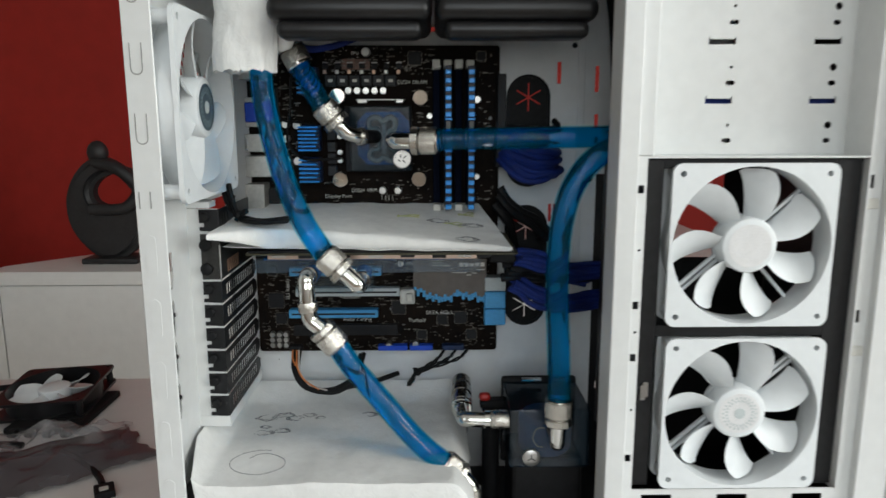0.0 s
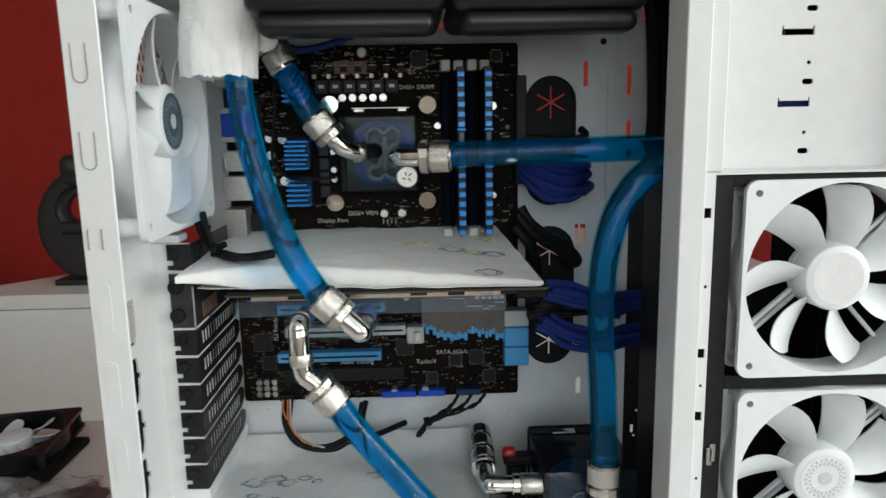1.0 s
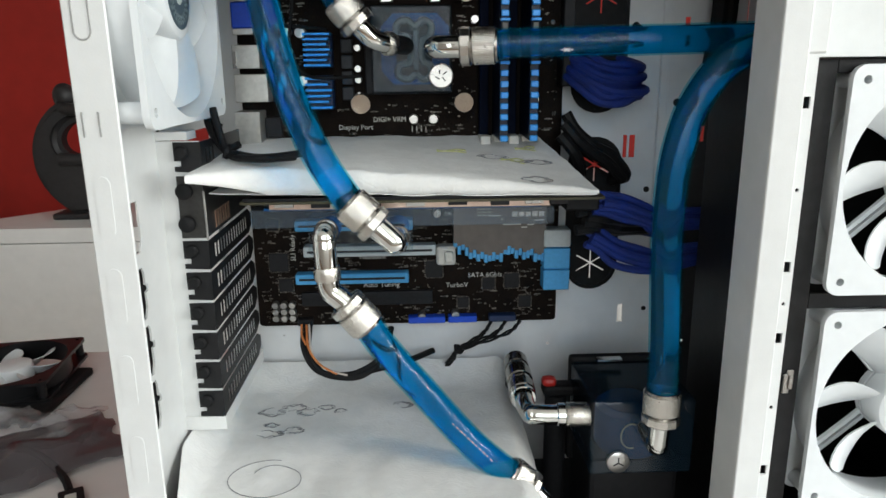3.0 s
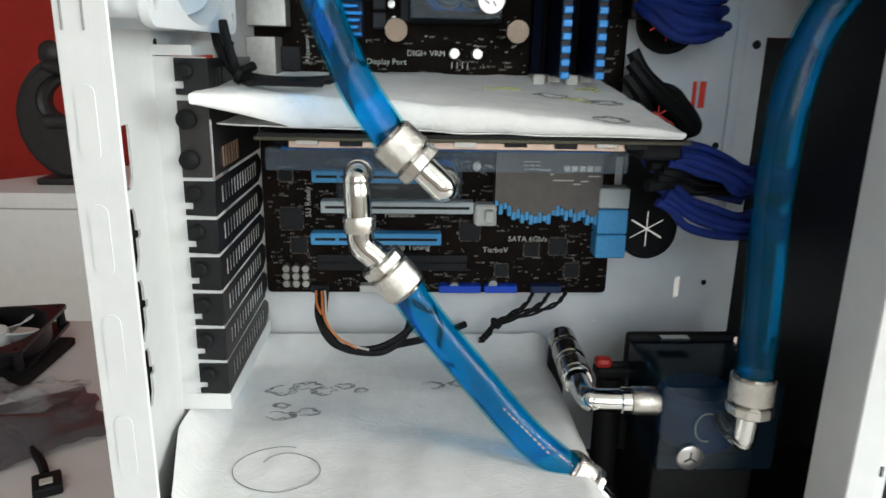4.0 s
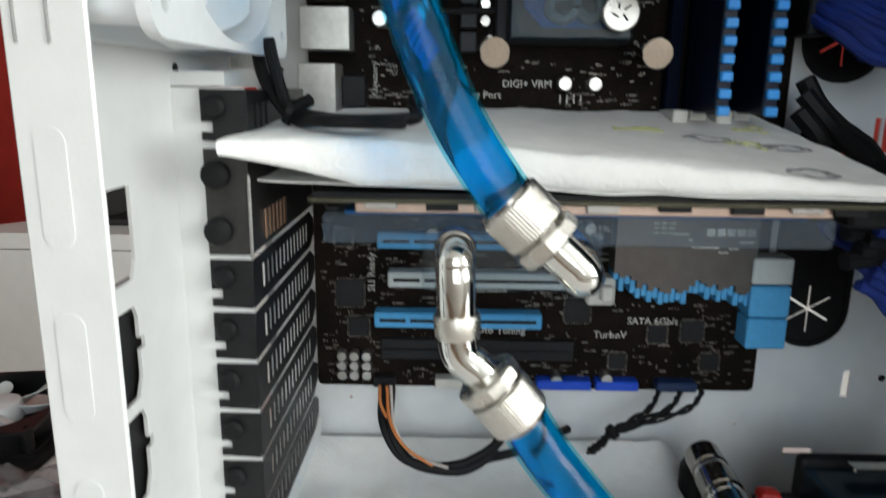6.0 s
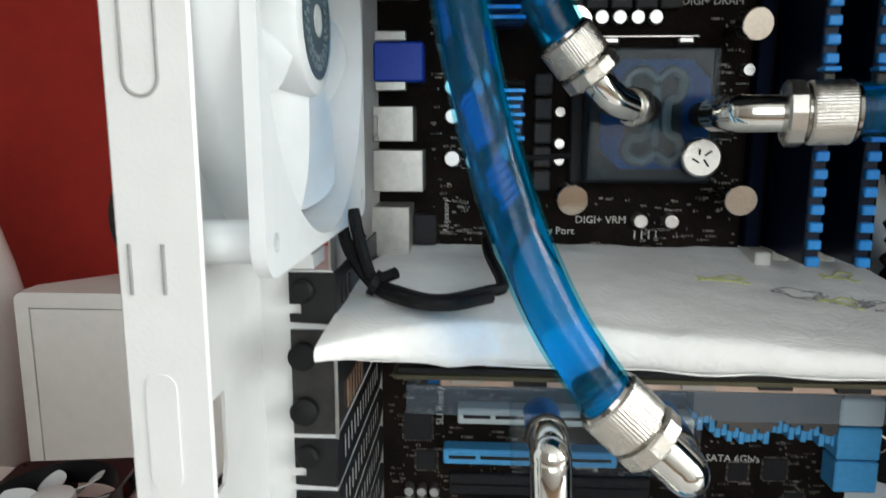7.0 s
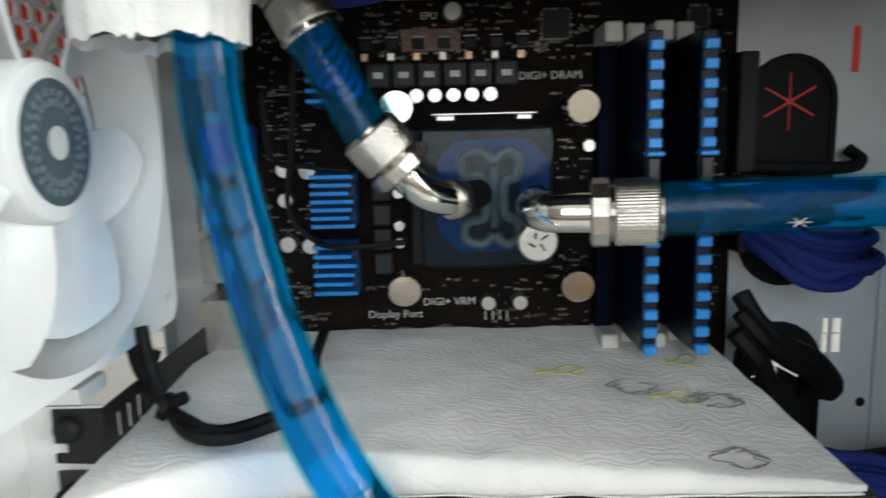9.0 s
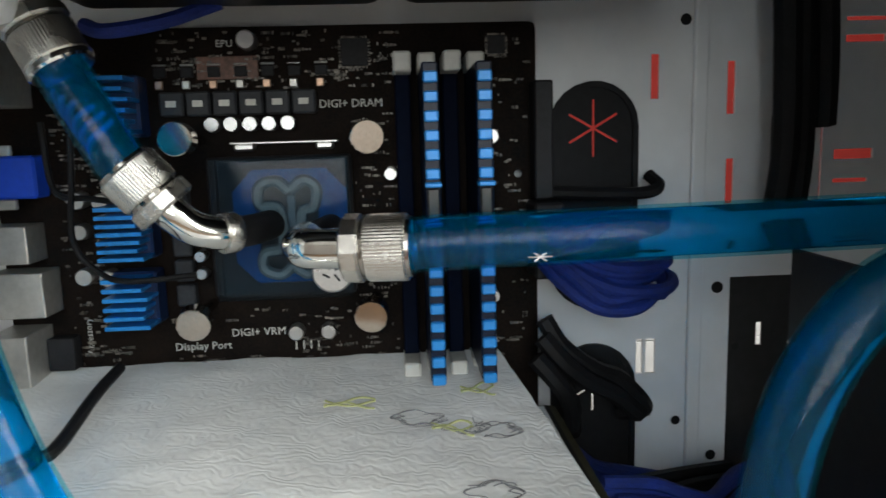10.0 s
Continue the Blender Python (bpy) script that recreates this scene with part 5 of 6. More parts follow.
# short hose at the processor block
hose([(-0.0610, -0.0665, 0.4440), (-0.0580, -0.0668, 0.4360), (-0.0495, -0.0680, 0.4200), (-0.0415, -0.0682, 0.4050), (-0.0370, -0.0680, 0.3985)], "short clear hose of blue coolant at the processor block")
fC = fitting((-0.0392, -0.0680, 0.4014), (-0.0255, -0.0655, 0.3848), [(-0.0240, -0.0650, 0.3832), (-0.0185, -0.0620, 0.3782), (-0.0120, -0.0575, 0.3757), (-0.0060, -0.0525, 0.3750)], "nickel fitting with a chrome elbow on the processor block", rb=0.0066, ball=False, lens=(0.0130, 0.0075))
lay("ring_end", moved(bm_lathe([(0.0076, -0.0030), (0.0080, -0.0022), (0.0080, 0.0022), (0.0076, 0.0030)], 24), along((-0.0080, -0.0545, 0.3751), (-0.0040, -0.0505, 0.3750))), NICKEL, fC, smooth=True)
lay("riser", bm_pipe(spline([(-0.0060, -0.0526, 0.3750), (-0.0010, -0.0440, 0.3748), (0.0026, -0.0248, 0.3745)], 5), 0.0062, 18), MATTE, fC, "black riser", smooth=True)
fC2 = fitting((-0.0585, -0.0668, 0.4380), (-0.0665, -0.0655, 0.4530), [(-0.0670, -0.0660, 0.4550), (-0.0720, -0.0750, 0.4640), (-0.0740, -0.0900, 0.4720)], "nickel fitting under the paper wrap", rb=0.0078, ball=False)
lay("chrome_ring", moved(bm_lathe([(0.0112, 0.0), (0.0120, 0.0008), (0.0120, 0.0026), (0.0112, 0.0034)], 28), along((-0.0572, -0.0668, 0.4355), (-0.0652, -0.0655, 0.4505))), CHROME, fC2, smooth=True)
# level hose from the processor block to the front
hose([(0.0560, -0.0895, 0.3722), (0.0700, -0.0915, 0.3735), (0.1140, -0.0935, 0.3742), (0.1720, -0.0945, 0.3750), (0.2060, -0.0950, 0.3757), (0.2480, -0.0955, 0.3765)], "level clear hose of blue coolant crossing the memory modules")
fD = fitting((0.0606, -0.0902, 0.3724), (0.0385, -0.0858, 0.3719), [(0.0340, -0.0850, 0.3719), (0.0270, -0.0835, 0.3719), (0.0228, -0.0790, 0.3720), (0.0222, -0.0700, 0.3722), (0.0222, -0.0620, 0.3722)], "nickel fitting with a chrome elbow on the processor block", ball=(0.0245, -0.0818, 0.3720), rb=0.0070, lens=(0.0145, 0.0080))
lay("riser", bm_pipe([Vector((0.0222, -0.0640, 0.3722)), Vector((0.0280, -0.0248, 0.3725))], 0.0056, 20), MATTE, fD, "black riser", smooth=True)
star = [bm_pipe([Vector((0.1030 - 0.0040 * math.cos(a), -0.1018, 0.3690 - 0.0016 * math.sin(a))), Vector((0.1030 + 0.0040 * math.cos(a), -0.1018, 0.3690 + 0.0016 * math.sin(a)))], 0.00025, 5) for a in (0.0, 1.05, 2.1)]
lay("star_print", join(*star), SILVER, bpy.data.objects["coolant_hose.003"], "small pale star printed on the hose")
# hose from the front down to the pump
hose([(0.1602, -0.1500, 0.1540), (0.1595, -0.1500, 0.1850), (0.1578, -0.1500, 0.2200), (0.1560, -0.1500, 0.2550), (0.1560, -0.1500, 0.2850), (0.1585, -0.1498, 0.3110), (0.1662, -0.1490, 0.3375), (0.1825, -0.1475, 0.3595), (0.2070, -0.1440, 0.3705), (0.2480, -0.1360, 0.3745)], "clear hose of blue coolant curving down to the pump")
fE = fitting((0.1603, -0.1500, 0.1620), (0.1603, -0.1500, 0.1400), [(0.1603, -0.1498, 0.1405), (0.1600, -0.1492, 0.1290), (0.1600, -0.1480, 0.1240), (0.1600, -0.1400, 0.1215), (0.1600, -0.1240, 0.1215)], "nickel fitting standing on the clear pump top", ball=(0.1600, -0.1482, 0.1232), rb=0.0064, lens=(0.0140, 0.0075))

# ---- pump ----
pump = thing("pump", (0.158, -0.085, BOT + 0.0015), "black pump with a smoky clear acrylic top and nickel badge", "pump")
lay("motor", bm_box((0.1270, -0.1110, BOT + 0.0015), (0.1910, -0.0510, 0.0900), 0.004, 2), BLACK, pump)
lay("acrylic_top", bm_box((0.1230, -0.1262, 0.0890), (0.1930, -0.0590, 0.1430), 0.0016, 2), ACRYLD, pump, "smoky clear acrylic top")
lay("chamber", moved(bm_lathe([(0.022, 0.0), (0.024, 0.003), (0.024, 0.030), (0.020, 0.034)], 28), Matrix.Translation((0.159, -0.091, 0.0920))), CHANNEL, pump, "blue coolant inside", smooth=True)
lay("bracket", bm_box((0.1220, -0.0590, 0.060), (0.1940, -0.0510, 0.1470), 0.003, 2), MATTE, pump)
bd = lay("badge", moved(bm_lathe([(0.0, 0), (0.0076, 0), (0.0078, 0.0004), (0.0078, 0.0022), (0.0070, 0.0028), (0.0, 0.0028)], 28), facing(-0.1260) @ Matrix.Translation((0.1418, 0.0990, 0))), SILVER, pump, "round nickel badge with plain marks", smooth=True)
for a in (90, 210, 330):
    lay("mark", bm_pipe([Vector((0.1418, -0.1289, 0.0990)), Vector((0.1418 + 0.004 * math.cos(radians(a)), -0.1289, 0.0990 + 0.004 * math.sin(radians(a))))], 0.0005, 6), CHOKE, bd, root=pump)
lay("coil", bm_pipe([Vector((0.1500 + 0.007 * math.cos(t), -0.1270, 0.118 + 0.009 * math.sin(t))) for t in np.linspace(1.2, 5.0, 16)], 0.0006, 6), CHANNELP, pump, smooth=True)
lay("clip", bm_box((0.139, -0.073, 0.1475), (0.159, -0.065, 0.1495), 0.001), CHROME, pump)

# fittings in a row from the pump to the drain valve
fv = thing("pump_elbow", (0.1300, -0.1150, 0.1240), "chrome elbow and extension screwed into the pump", "hose fitting")
xs = along((0.1240, -0.1200, 0.1312), (0.0810, -0.1165, 0.1305))
lay("extension", moved(knurl(0.0084, 0.001, 0.0170), xs), NICKEL, fv, "knurled nickel extension", smooth=True)
lay("collar", moved(bm_lathe([(0.0072, 0.0170), (0.0080, 0.0178), (0.0080, 0.0225), (0.0074, 0.0232)], 24), xs), CHROME, fv, smooth=True)
lay("elbow", bm_pipe(spline([(0.1020, -0.1182, 0.1308), (0.0920, -0.1174, 0.1307), (0.0840, -0.1150, 0.1306), (0.0820, -0.1060, 0.1308), (0.0822, -0.0960, 0.1310)], 8), 0.0068, 22), CHROME, fv, smooth=True)
s = bmesh.new()
bmesh.ops.create_uvsphere(s, u_segments=20, v_segments=12, radius=0.0071)
lay("ball_end", moved(s, Matrix.Translation((0.0840, -0.1156, 0.1306))), CHROME, fv, smooth=True)
for y0, y1, r, m in ((-0.0930, -0.0880, 0.0094, CHROME), (-0.0875, -0.0740, 0.0098, DCHROME), (-0.0735, -0.0690, 0.0088, CHROME), (-0.0685, -0.0530, 0.0098, DCHROME), (-0.0525, -0.0480, 0.0086, NICKEL), (-0.0475, -0.0330, 0.0092, DCHROME)):
    lay("adapter", moved(bm_lathe([(r * 0.92, 0.0), (r, 0.0008), (r, abs(y1 - y0) - 0.0008), (r * 0.92, abs(y1 - y0))], 24), along((0.0822 + 0.04 * (y0 + 0.09), y0, 0.1306 + 0.05 * (y0 + 0.09)), (0.0822 + 0.04 * (y1 + 0.09), y1, 0.1306 + 0.05 * (y1 + 0.09)))), m, fv, "dark chrome adapter" if m is DCHROME else "", smooth=True)
lay("outlet", bm_pipe([Vector((0.0842, -0.034, 0.1332)), Vector((0.0850, -0.020, 0.120)), Vector((0.0850, -0.016, BOT + 0.002))], 0.0065, 14), MATTE, fv, smooth=True)
valve = thing("drain_valve", (0.112, -0.060, BOT + 0.0015), "black drain valve lever with a red tip", "valve")
lay("body", bm_pipe([Vector((0.112, -0.060, BOT + 0.002)), Vector((0.112, -0.060, 0.118))], 0.0085, 16), MATTE, valve, smooth=True)
lay("lever", bm_box((0.1010, -0.0680, 0.1180), (0.1290, -0.0540, 0.1270), 0.003, 2), MATTE, valve)
lay("lever_tip", bm_box((0.1000, -0.0690, 0.1265), (0.1110, -0.0590, 0.1335), 0.003, 2), REDP, valve, "red lever tip")
foam = thing("foam_pad", (0.14, -0.12, BOT + 0.0015), "black foam pad on the case floor", "pad")
lay("pad", bm_box((0.0960, -0.1850, BOT + 0.0015), (0.2200, -0.1100, 0.0300), 0.004, 2), MATTE, foam)

# ---- radiator with fans under the top panel ----
rad = thing("radiator", (0.06, -0.09, TOP - 0.002), "black radiator with two fans hung under the top", "radiator")
lay("core", bm_box((-0.0900, -0.1500, 0.5080), (0.1950, -0.0280, TOP - 0.0018), 0.004, 2), GLOSSB, rad)
for x in (-0.0030, 0.1190):
    sq = rounded(-0.0600, -0.0600, 0.0600, 0.0600, 0.012, 5)
    fr = join(plate(sq, [disc(0, 0, 0.0575, 48)], 0.005), moved(plate(rounded(-0.06, -0.06, 0.06, 0.06, 0.012, 5), [disc(0, 0, 0.0575, 48)], 0.005), Matrix.Translation((0, 0, 0.020))), bm_lathe([(0.0575, 0.004), (0.0600, 0.004), (0.0600, 0.021), (0.0575, 0.021), (0.0575, 0.004)], 48, False))
    ff = lay("radiator_fan", moved(fr, Matrix.Translation((x, -0.0880, 0.4820))), GLOSSB, rad, "glossy black fan frame", smooth=True)
    lay("fan_hub", moved(bm_lathe([(0.021, 0.002), (0.021, 0.02), (0.0, 0.02)], 28), Matrix.Translation((x, -0.0880, 0.4820))), GLOSSB, ff, root=rad, smooth=True)
    for k in range(9):
        b = bm_box((0.020, -0.011, 0.009), (0.055, 0.011, 0.0105))
        moved(b, Matrix.Translation((x, -0.0880, 0.4820)) @ Matrix.Rotation(2 * math.pi * k / 9, 4, "Z") @ Matrix.Rotation(radians(28), 4, "X"))
        lay("fan_blade", b, GLOSSB, ff, root=rad)
for x0, x1 in ((-0.0670, 0.0560), (0.0590, 0.1820)):
    lay("shroud", bm_box((x0, -0.1540, 0.4625), (x1, -0.0240, 0.4815), 0.009, 4), GLOSSB, rad, "glossy black lower shroud", smooth=True)
    lay("front_lip", bm_box((x0 + 0.007, -0.1530, 0.4500), (x1 - 0.007, -0.1250, 0.4630), 0.006, 4), GLOSSB, rad, smooth=True)

# ---- paper wrap round the upper fittings ----
wrap = bmesh.new()
rings = []
NW = 110
for i in range(19):
    t = i / 18
    z = 0.4275 + 0.072 * t
    row = []
    for k in range(NW):
        a = 2 * math.pi * k / NW
        r = 0.0235 + 0.0030 * noise.noise(Vector((math.cos(a) * 1.6, math.sin(a) * 1.6, t * 2.4))) + 0.0010 * noise.noise(Vector((math.cos(a) * 6, math.sin(a) * 6, t * 9)))
        ragged = 0.0018 * noise.noise(Vector((math.cos(a) * 5, math.sin(a) * 5, 7.7))) + 0.0016 * noise.noise(Vector((math.cos(a) * 17, math.sin(a) * 17, 3.1))) if i == 0 else 0.0
        row.append(wrap.verts.new((-0.0880 + r * 1.08 * math.cos(a) - 0.004 * (1 - t), -0.1160 + r * 0.9 * math.sin(a), z + ragged)))
    rings.append(row)
for a, b in zip(rings, rings[1:]):
    for k in range(NW):
        wrap.faces.new((a[k], a[(k + 1) % NW], b[(k + 1) % NW], b[k]))
lip = [wrap.verts.new((v.co.x * 0.9 - 0.0090, v.co.y * 0.9 - 0.0116, v.co.z + 0.004)) for v in rings[0]]
for k in range(NW):
    wrap.faces.new((rings[0][k], lip[k], lip[(k + 1) % NW], rings[0][(k + 1) % NW]))
wrap.faces.new(rings[-1])
knob = bmesh.new()
bmesh.ops.create_icosphere(knob, subdivisions=3, radius=0.011)
for v in knob.verts:
    v.co *= 1 + 0.22 * noise.noise(v.co * 130)
moved(knob, Matrix.Translation((-0.0660, -0.0960, 0.4600)) @ Matrix.Diagonal((1, 1, 1.3, 1)))
bmesh.ops.recalc_face_normals(wrap, faces=wrap.faces[:])
tagged(make("paper_wrap", join(wrap, knob), TOWEL, True), "white kitchen paper wrapped round the upper hose fittings", "paper towel")


# ---- cables ----
def cable(name, paths, r, material, label, group="", category="cable"):
    c = thing(name, paths[0][0], label, category, group)
    for pts in paths:
        lay("strand", bm_pipe(spline(pts, 7), r, 8), material, c, smooth=True)
    return c


def bundle(a, n, gap):
    random.seed(int(1000 * abs(a[0][0])) + n)
    out = []
    for k in range(n):
        o = Vector(((k % 3 - 1) * gap * 0.8, (k // 3 - 0.5) * gap, (k - (n - 1) / 2) * gap * 0.75))
        out.append([Vector(p) + o * (0.6 + 0.5 * random.random()) for p in a])
    return out


cable("fan_cable", [[(-0.1190, -0.0900, 0.3360), (-0.1160, -0.0930, 0.3240), (-0.1110, -0.0950, 0.3100), (-0.1000, -0.1060, 0.3080), (-0.0850, -0.1140, 0.3070), (-0.0680, -0.0990, 0.3070), (-0.0620, -0.0920, 0.3080), (-0.0665, -0.0500, 0.3110), (-0.0680, -0.0200, 0.3130)], [(-0.1250, -0.0860, 0.3360), (-0.1210, -0.0900, 0.3210), (-0.1100, -0.0940, 0.3070), (-0.0950, -0.1150, 0.3070), (-0.0810, -0.1190, 0.3070), (-0.0670, -0.1040, 0.3060)], [(-0.1170, -0.0850, 0.3260), (-0.1190, -0.0880, 0.3160), (-0.1100, -0.0940, 0.3090)]], 0.0024, CABLE, "black fan cable looped on the kitchen paper")
tie = thing("cable_tie", (-0.1100, -0.0960, 0.3090), "black cable tie round the fan cable", "cable tie")
lay("loop", moved(bm_lathe([(0.0042, -0.0014), (0.0050, -0.0014), (0.0050, 0.0014), (0.0042, 0.0014), (0.0042, -0.0014)], 16, False), along((-0.1100, -0.0960, 0.3090), (-0.1035, -0.0960, 0.3055))), MATTE, tie)
lay("tail", bm_pipe([Vector((-0.1065, -0.0990, 0.3115)), Vector((-0.1015, -0.1010, 0.3140))], 0.0024, 8), MATTE, tie)
cable("thin_cable", [[(-0.0720, -0.0300, 0.4450), (-0.0760, -0.0280, 0.4000), (-0.0800, -0.0240, 0.3700), (-0.0700, -0.0240, 0.3560), (-0.0560, -0.0290, 0.3530), (-0.0300, -0.0250, 0.3540)], [(-0.0900, -0.0200, 0.4200), (-0.0860, -0.0230, 0.3920), (-0.0700, -0.0260, 0.3880), (-0.0520, -0.0300, 0.3860)]], 0.0013, CABLE, "thin black cables beside the blue heatsinks")
cable("audio_cable", [[(-0.0840, -0.0100, 0.1590), (-0.0830, -0.0250, 0.1450), (-0.0740, -0.0330, 0.1310), (-0.0600, -0.0370, 0.1270), (-0.0400, -0.0360, 0.1280), (-0.0200, -0.0300, 0.1400), (-0.0140, -0.0120, 0.1560)], [(-0.0800, -0.0100, 0.1590), (-0.0790, -0.0270, 0.1430), (-0.0690, -0.0350, 0.1290), (-0.0520, -0.0390, 0.1255), (-0.0360, -0.0370, 0.1262), (-0.0230, -0.0300, 0.1360), (-0.0170, -0.0120, 0.1550)], [(-0.0500, -0.0370, 0.1260), (-0.0300, -0.0300, 0.1270), (-0.0050, -0.0200, 0.1285), (0.0200, 0.0000, 0.1300)]], 0.0026, CABLE, "black sleeved cable loop below the motherboard")
cable("coloured_wires", [[(-0.0820, -0.0130, 0.1600), (-0.0790, -0.0280, 0.1470), (-0.0700, -0.0360, 0.1360), (-0.0560, -0.0395, 0.1285)], [(-0.0860, -0.0120, 0.1600), (-0.0850, -0.0200, 0.1540), (-0.0810, -0.0260, 0.1480)]], 0.0009, ORANGE, "orange wires in the cable loop")
cable("coloured_wires", [[(-0.0800, -0.0120, 0.1600), (-0.0765, -0.0290, 0.1440), (-0.0660, -0.0370, 0.1330), (-0.0480, -0.0400, 0.1275)]], 0.0009, WIREW, "pale wires in the cable loop")
for k in range(3):
    run = spline([(0.068 + 0.012 * k, -0.006, 0.1575), (0.0600 + 0.010 * k, -0.015, 0.1500), (0.0400 + 0.0012 * k, -0.019, 0.1385), (0.0345 + 0.0012 * k, -0.016, 0.1300), (0.0300 + 0.0012 * k, -0.010, 0.1215)], 8)
    tw = [[p + 0.0012 * Vector((0, math.cos(0.95 * n + ph), math.sin(0.95 * n + ph))) for n, p in enumerate(run)] for ph in (0.0, math.pi)]
    cable("twisted_cable", tw, 0.0010, CABLE, "thin twisted black front panel cable", "front panel cables")
knot = thing("cable_tie", (0.0405, -0.019, 0.1380), "black cable tie round the twisted cables", "cable tie")
lay("loop", moved(bm_lathe([(0.0034, -0.0014), (0.0042, -0.0014), (0.0042, 0.0014), (0.0034, 0.0014), (0.0034, -0.0014)], 16, False), along((0.0405, -0.0190, 0.1385), (0.0345, -0.0165, 0.1310))), MATTE, knot)
lay("tail", bm_pipe([Vector((0.0400, -0.0225, 0.1405)), Vector((0.0370, -0.0245, 0.1440))], 0.0014, 8), MATTE, knot)
cable("blue_cable", bundle([(0.1330, -0.0740, 0.2675), (0.1440, -0.0730, 0.2660), (0.1560, -0.0710, 0.2625), (0.1700, -0.0690, 0.2570), (0.1840, -0.0600, 0.2500), (0.2100, -0.0300, 0.2440), (0.2450, -0.0080, 0.2400)], 5, 0.0048), 0.0027, SLEEVE, "blue sleeved power cables from the graphics card", "blue sleeved cables")
cable("blue_cable", bundle([(0.1290, -0.0740, 0.2450), (0.1380, -0.0730, 0.2390), (0.1500, -0.0710, 0.2315), (0.1660, -0.0690, 0.2260), (0.1840, -0.0620, 0.2220), (0.2100, -0.0300, 0.2150), (0.2450, -0.0080, 0.2120)], 5, 0.0048), 0.0027, SLEEVE, "blue sleeved power cables from the graphics card", "blue sleeved cables")
cable("black_cable", bundle([(0.1240, -0.0720, 0.2560), (0.1360, -0.0700, 0.2540), (0.1480, -0.0560, 0.2500), (0.1600, -0.0380, 0.2440), (0.1850, -0.0200, 0.2400), (0.2200, -0.0100, 0.2380)], 4, 0.0060), 0.0040, CABLE, "thick black cables behind the blue ones")
cable("blue_cable", bundle([(0.1230, -0.0180, 0.3640), (0.1300, -0.0300, 0.3560), (0.1450, -0.0330, 0.3490), (0.1620, -0.0310, 0.3475), (0.1740, -0.0220, 0.3480), (0.1770, -0.0060, 0.3500), (0.1600, 0.0060, 0.3520)], 9, 0.0047), 0.0030, SLEEVE, "dark blue sleeved main power cable entering the grommet", "blue sleeved cables")
cable("blue_cable", bundle([(0.1260, -0.0400, 0.2700), (0.1400, -0.0260, 0.2560), (0.1600, -0.0120, 0.2440), (0.1850, -0.0060, 0.2360), (0.2150, -0.0040, 0.2290)], 3, 0.0045), 0.0029, SLEEVE, "dark blue sleeved cables along the tray", "blue sleeved cables")
cable("black_cable", [[(0.1220, -0.0150, 0.3250), (0.1300, -0.0170, 0.3120), (0.1450, -0.0150, 0.3000), (0.1600, -0.0100, 0.2920), (0.1730, -0.0050, 0.2760), (0.1650, 0.0060, 0.2700)], [(0.1200, -0.0200, 0.3180), (0.1300, -0.0230, 0.3060), (0.1420, -0.0200, 0.2960), (0.1550, -0.0150, 0.2880), (0.1700, -0.0080, 0.2740)], [(0.1160, -0.0250, 0.3100), (0.1260, -0.0270, 0.2980), (0.1330, -0.0200, 0.2860), (0.1360, -0.0100, 0.2720), (0.1400, 0.0040, 0.2620)]], 0.0046, CABLE, "thick black cables bending into the lower grommet")
cable("blue_cable", bundle([(0.2450, -0.1440, 0.4060), (0.2900, -0.1450, 0.4045), (0.3400, -0.1450, 0.4030), (0.3700, -0.1420, 0.4035)], 3, 0.0050), 0.0030, SLEEVE, "blue sleeved cables behind the drive bay panel", "blue sleeved cables")
cable("black_cable", [[(0.1250, -0.0080, 0.3830), (0.1500, -0.0060, 0.3815), (0.1720, -0.0050, 0.3810), (0.1790, -0.0040, 0.3840), (0.1760, 0.0020, 0.3890)]], 0.0030, CABLE, "black cable crossing the upper grommet")
cable("flat_cable", [[(0.2190, -0.0180, 0.5300), (0.2270, -0.0200, 0.4800), (0.2310, -0.0180, 0.4350), (0.2330, -0.0150, 0.3950), (0.2310, -0.0100, 0.3600)], [(0.2270, -0.0150, 0.5300), (0.2350, -0.0180, 0.4800), (0.2390, -0.0160, 0.4350), (0.2410, -0.0130, 0.3950), (0.2390, -0.0100, 0.3600)], [(0.2350, -0.0150, 0.5300), (0.2450, -0.0170, 0.4800), (0.2490, -0.0160, 0.4400), (0.2530, -0.0100, 0.4100)]], 0.0062, CABLE, "black cables hanging at the drive bays")
cable("black_cable", [[(-0.0600, -0.0400, 0.4550), (-0.0500, -0.0450, 0.4520), (-0.0300, -0.0400, 0.4560), (-0.0100, -0.0330, 0.4640)]], 0.0030, SLEEVE, "dark blue cable at the processor power socket")

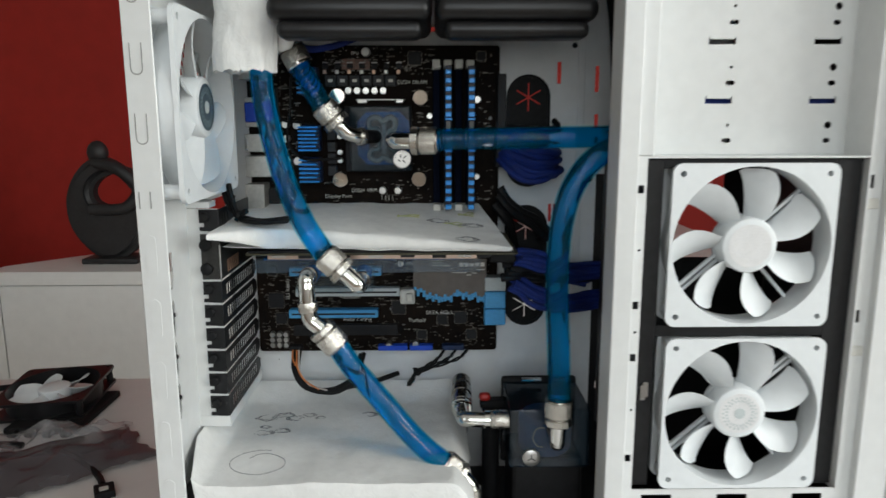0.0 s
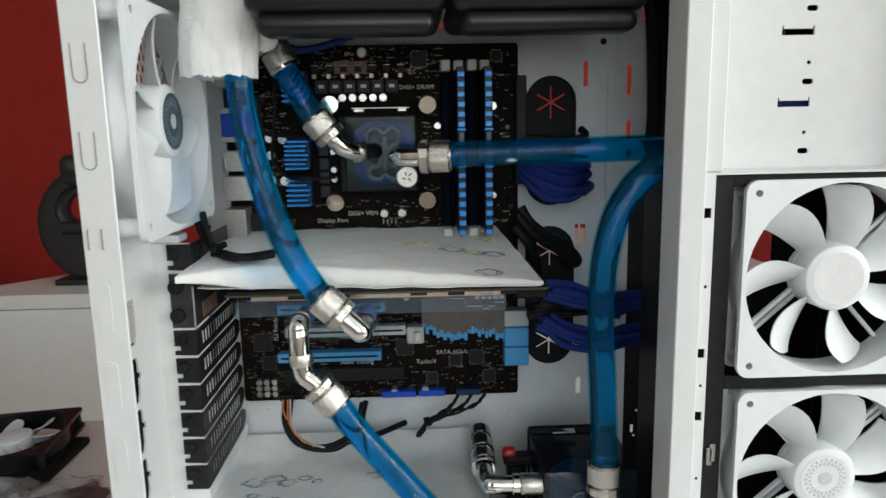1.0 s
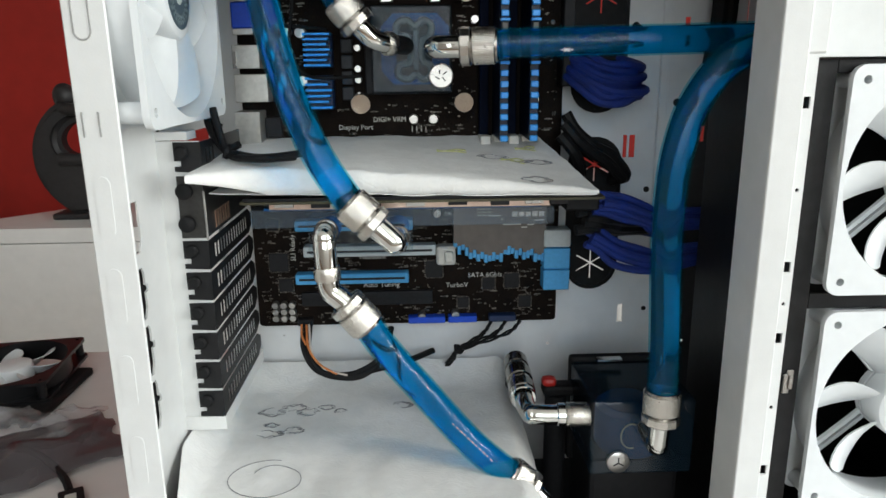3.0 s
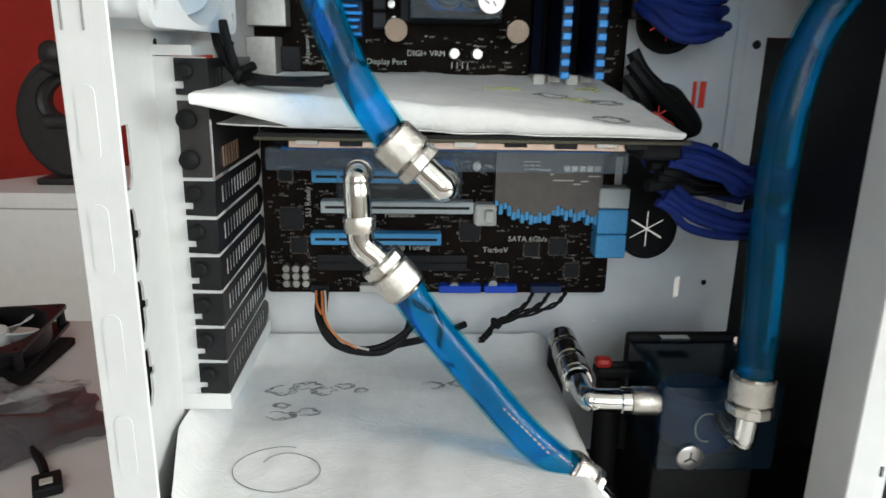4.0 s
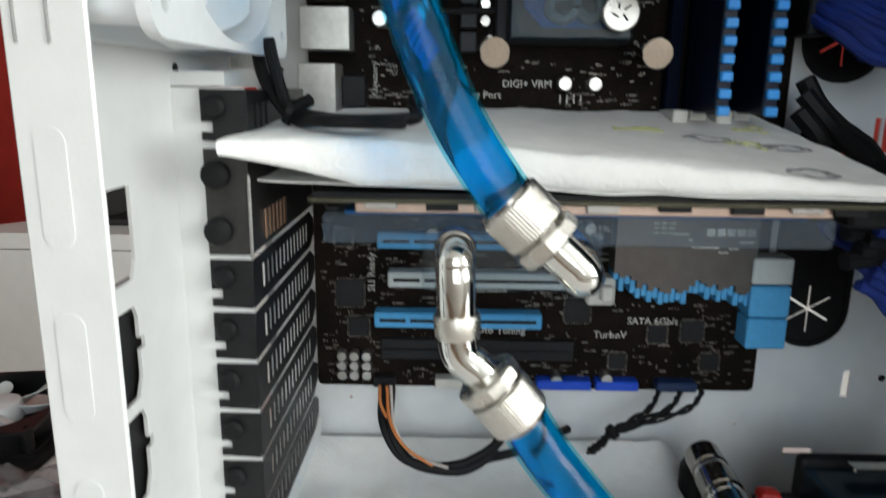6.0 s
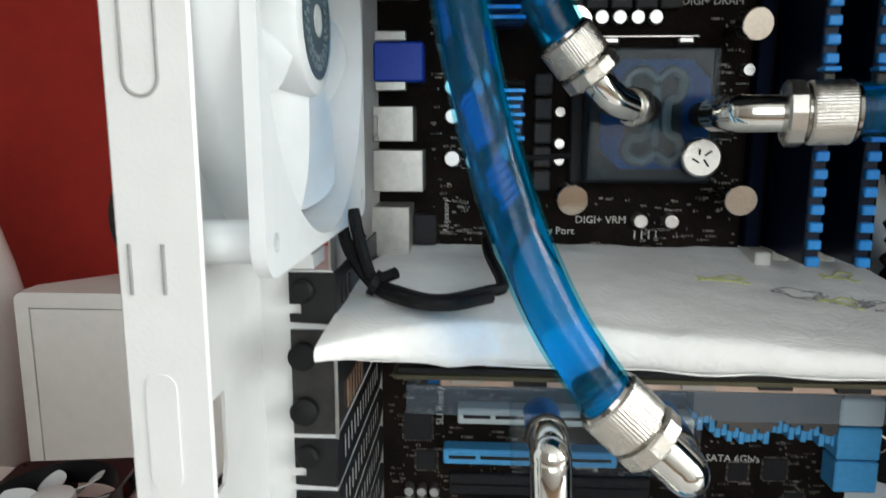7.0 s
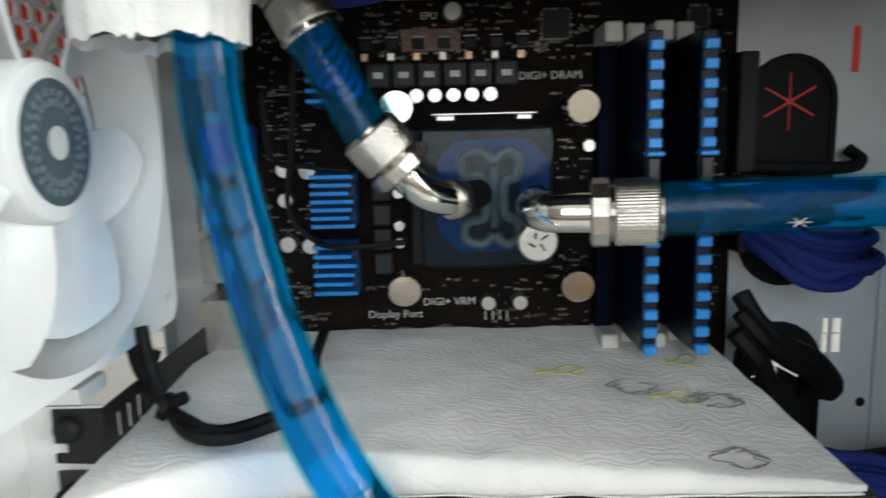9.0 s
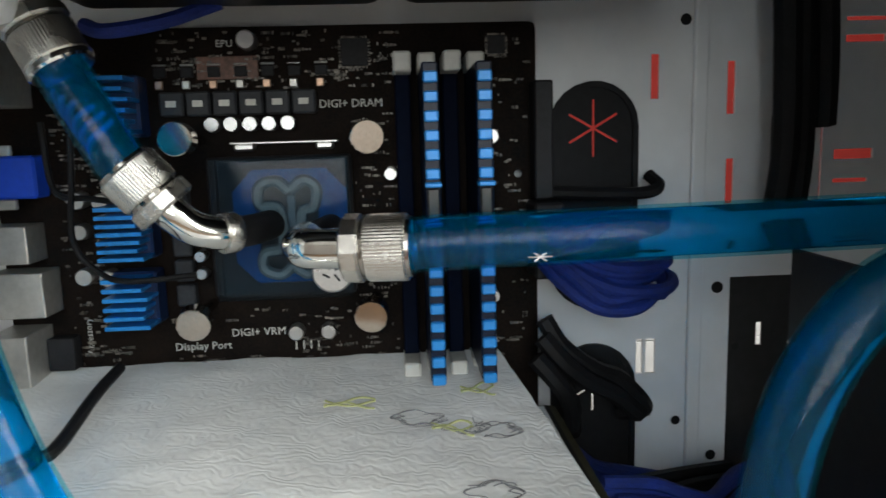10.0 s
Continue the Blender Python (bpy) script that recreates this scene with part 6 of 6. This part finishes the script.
# ---- clutter on the table ----
def film_sheet(name, cx, cy, turn, w, d, amp, material, label, seed, z0=0.003):
    bm = bmesh.new()
    nu, nv = 26, 20
    g = []
    for i in range(nu + 1):
        row = []
        for j in range(nv + 1):
            u, v = i / nu - 0.5, j / nv - 0.5
            edge = 1 + 0.10 * noise.noise(Vector((u * 5, v * 5, seed)))
            h = amp * max(0.0, 0.45 + noise.noise(Vector((u * 4, v * 4, seed + 3)))) * (1 - (2 * abs(u)) ** 3) * (1 - (2 * abs(v)) ** 3) + 0.25 * amp * abs(noise.noise(Vector((u * 15, v * 15, seed))))
            row.append(bm.verts.new((u * w * edge, v * d * edge, z0 + h)))
        g.append(row)
    for i in range(nu):
        for j in range(nv):
            bm.faces.new((g[i][j], g[i + 1][j], g[i + 1][j + 1], g[i][j + 1]))
    ob = make(name, bm, material, True)
    ob.matrix_world = Matrix.Translation((cx, cy, 0.0)) @ Matrix.Rotation(radians(turn), 4, "Z")
    return tagged(ob, label, "plastic bag")


film_sheet("plastic_bag", -0.392, 0.040, 40, 0.23, 0.11, 0.026, BAG, "crumpled dark grey plastic bag on the table", 2.0)
film_sheet("plastic_bag", -0.395, 0.115, 10, 0.13, 0.08, 0.030, FILM, "crumpled clear plastic bag on the table", 5.0, 0.002)
film_sheet("plastic_bag", -0.500, 0.075, 20, 0.12, 0.09, 0.024, FILM, "crumpled clear plastic bag on the table", 9.0, 0.002)
plug = thing("fan_lead", (-0.290, -0.008, 0.0), "black lead with a square plug lying on the table", "cable")
lay("lead", bm_pipe(spline([(-0.395, 0.072, 0.012), (-0.365, 0.067, 0.008), (-0.338, 0.050, 0.004), (-0.314, 0.025, 0.004), (-0.300, 0.005, 0.004)], 7), 0.0036, 8), CABLE, plug, smooth=True)
lay("plug_body", moved(bm_box((-0.010, -0.011, 0.0), (0.010, 0.013, 0.008), 0.0015, 2), Matrix.Translation((-0.2915, -0.0090, 0.0002)) @ Matrix.Rotation(radians(28), 4, "Z")), MATTE, plug)
lay("plug_pins", moved(bm_box((-0.004, -0.004, 0.0078), (0.005, 0.004, 0.0090), 0.0005), Matrix.Translation((-0.2915, -0.0110, 0.0004)) @ Matrix.Rotation(radians(28), 4, "Z")), CREAM, plug)
cable("table_cable", [[(-0.700, 0.250, 0.004), (-0.620, 0.270, 0.004), (-0.540, 0.278, 0.010), (-0.470, 0.270, 0.014)], [(-0.640, 0.190, 0.004), (-0.540, 0.150, 0.004), (-0.490, 0.110, 0.004), (-0.440, 0.100, 0.004)], [(-0.640, 0.040, 0.0022), (-0.560, 0.030, 0.0022), (-0.500, 0.060, 0.0022)]], 0.0042, CABLE, "black cable lying on the table")
knob = thing("fan_bracket", (-0.435, 0.190, 0.0), "flat black plastic bracket under the loose fan", "bracket")
lay("block", bm_box((-0.485, 0.135, 0.0002), (-0.392, 0.262, 0.0095), 0.003, 2), MATTE, knob)
for k in range(4):
    lay("tooth", bm_box((-0.476 + 0.022 * k, 0.126, 0.0002), (-0.464 + 0.022 * k, 0.1365, 0.009), 0.002), MATTE, knob)
clipt = thing("clear_clip", (-0.318, 0.120, 0.0), "small clear plastic clip on the table", "clip")
lay("clip_ring", moved(bm_lathe([(0.004, 0.0), (0.008, 0.0), (0.008, 0.005), (0.004, 0.005), (0.004, 0.0)], 14, False), Matrix.Translation((-0.318, 0.105, 0.0))), SLOTWHITE, clipt)
lay("clip_tab", bm_box((-0.322, 0.110, 0.0), (-0.314, 0.124, 0.003), 0.0008), SLOTWHITE, clipt)
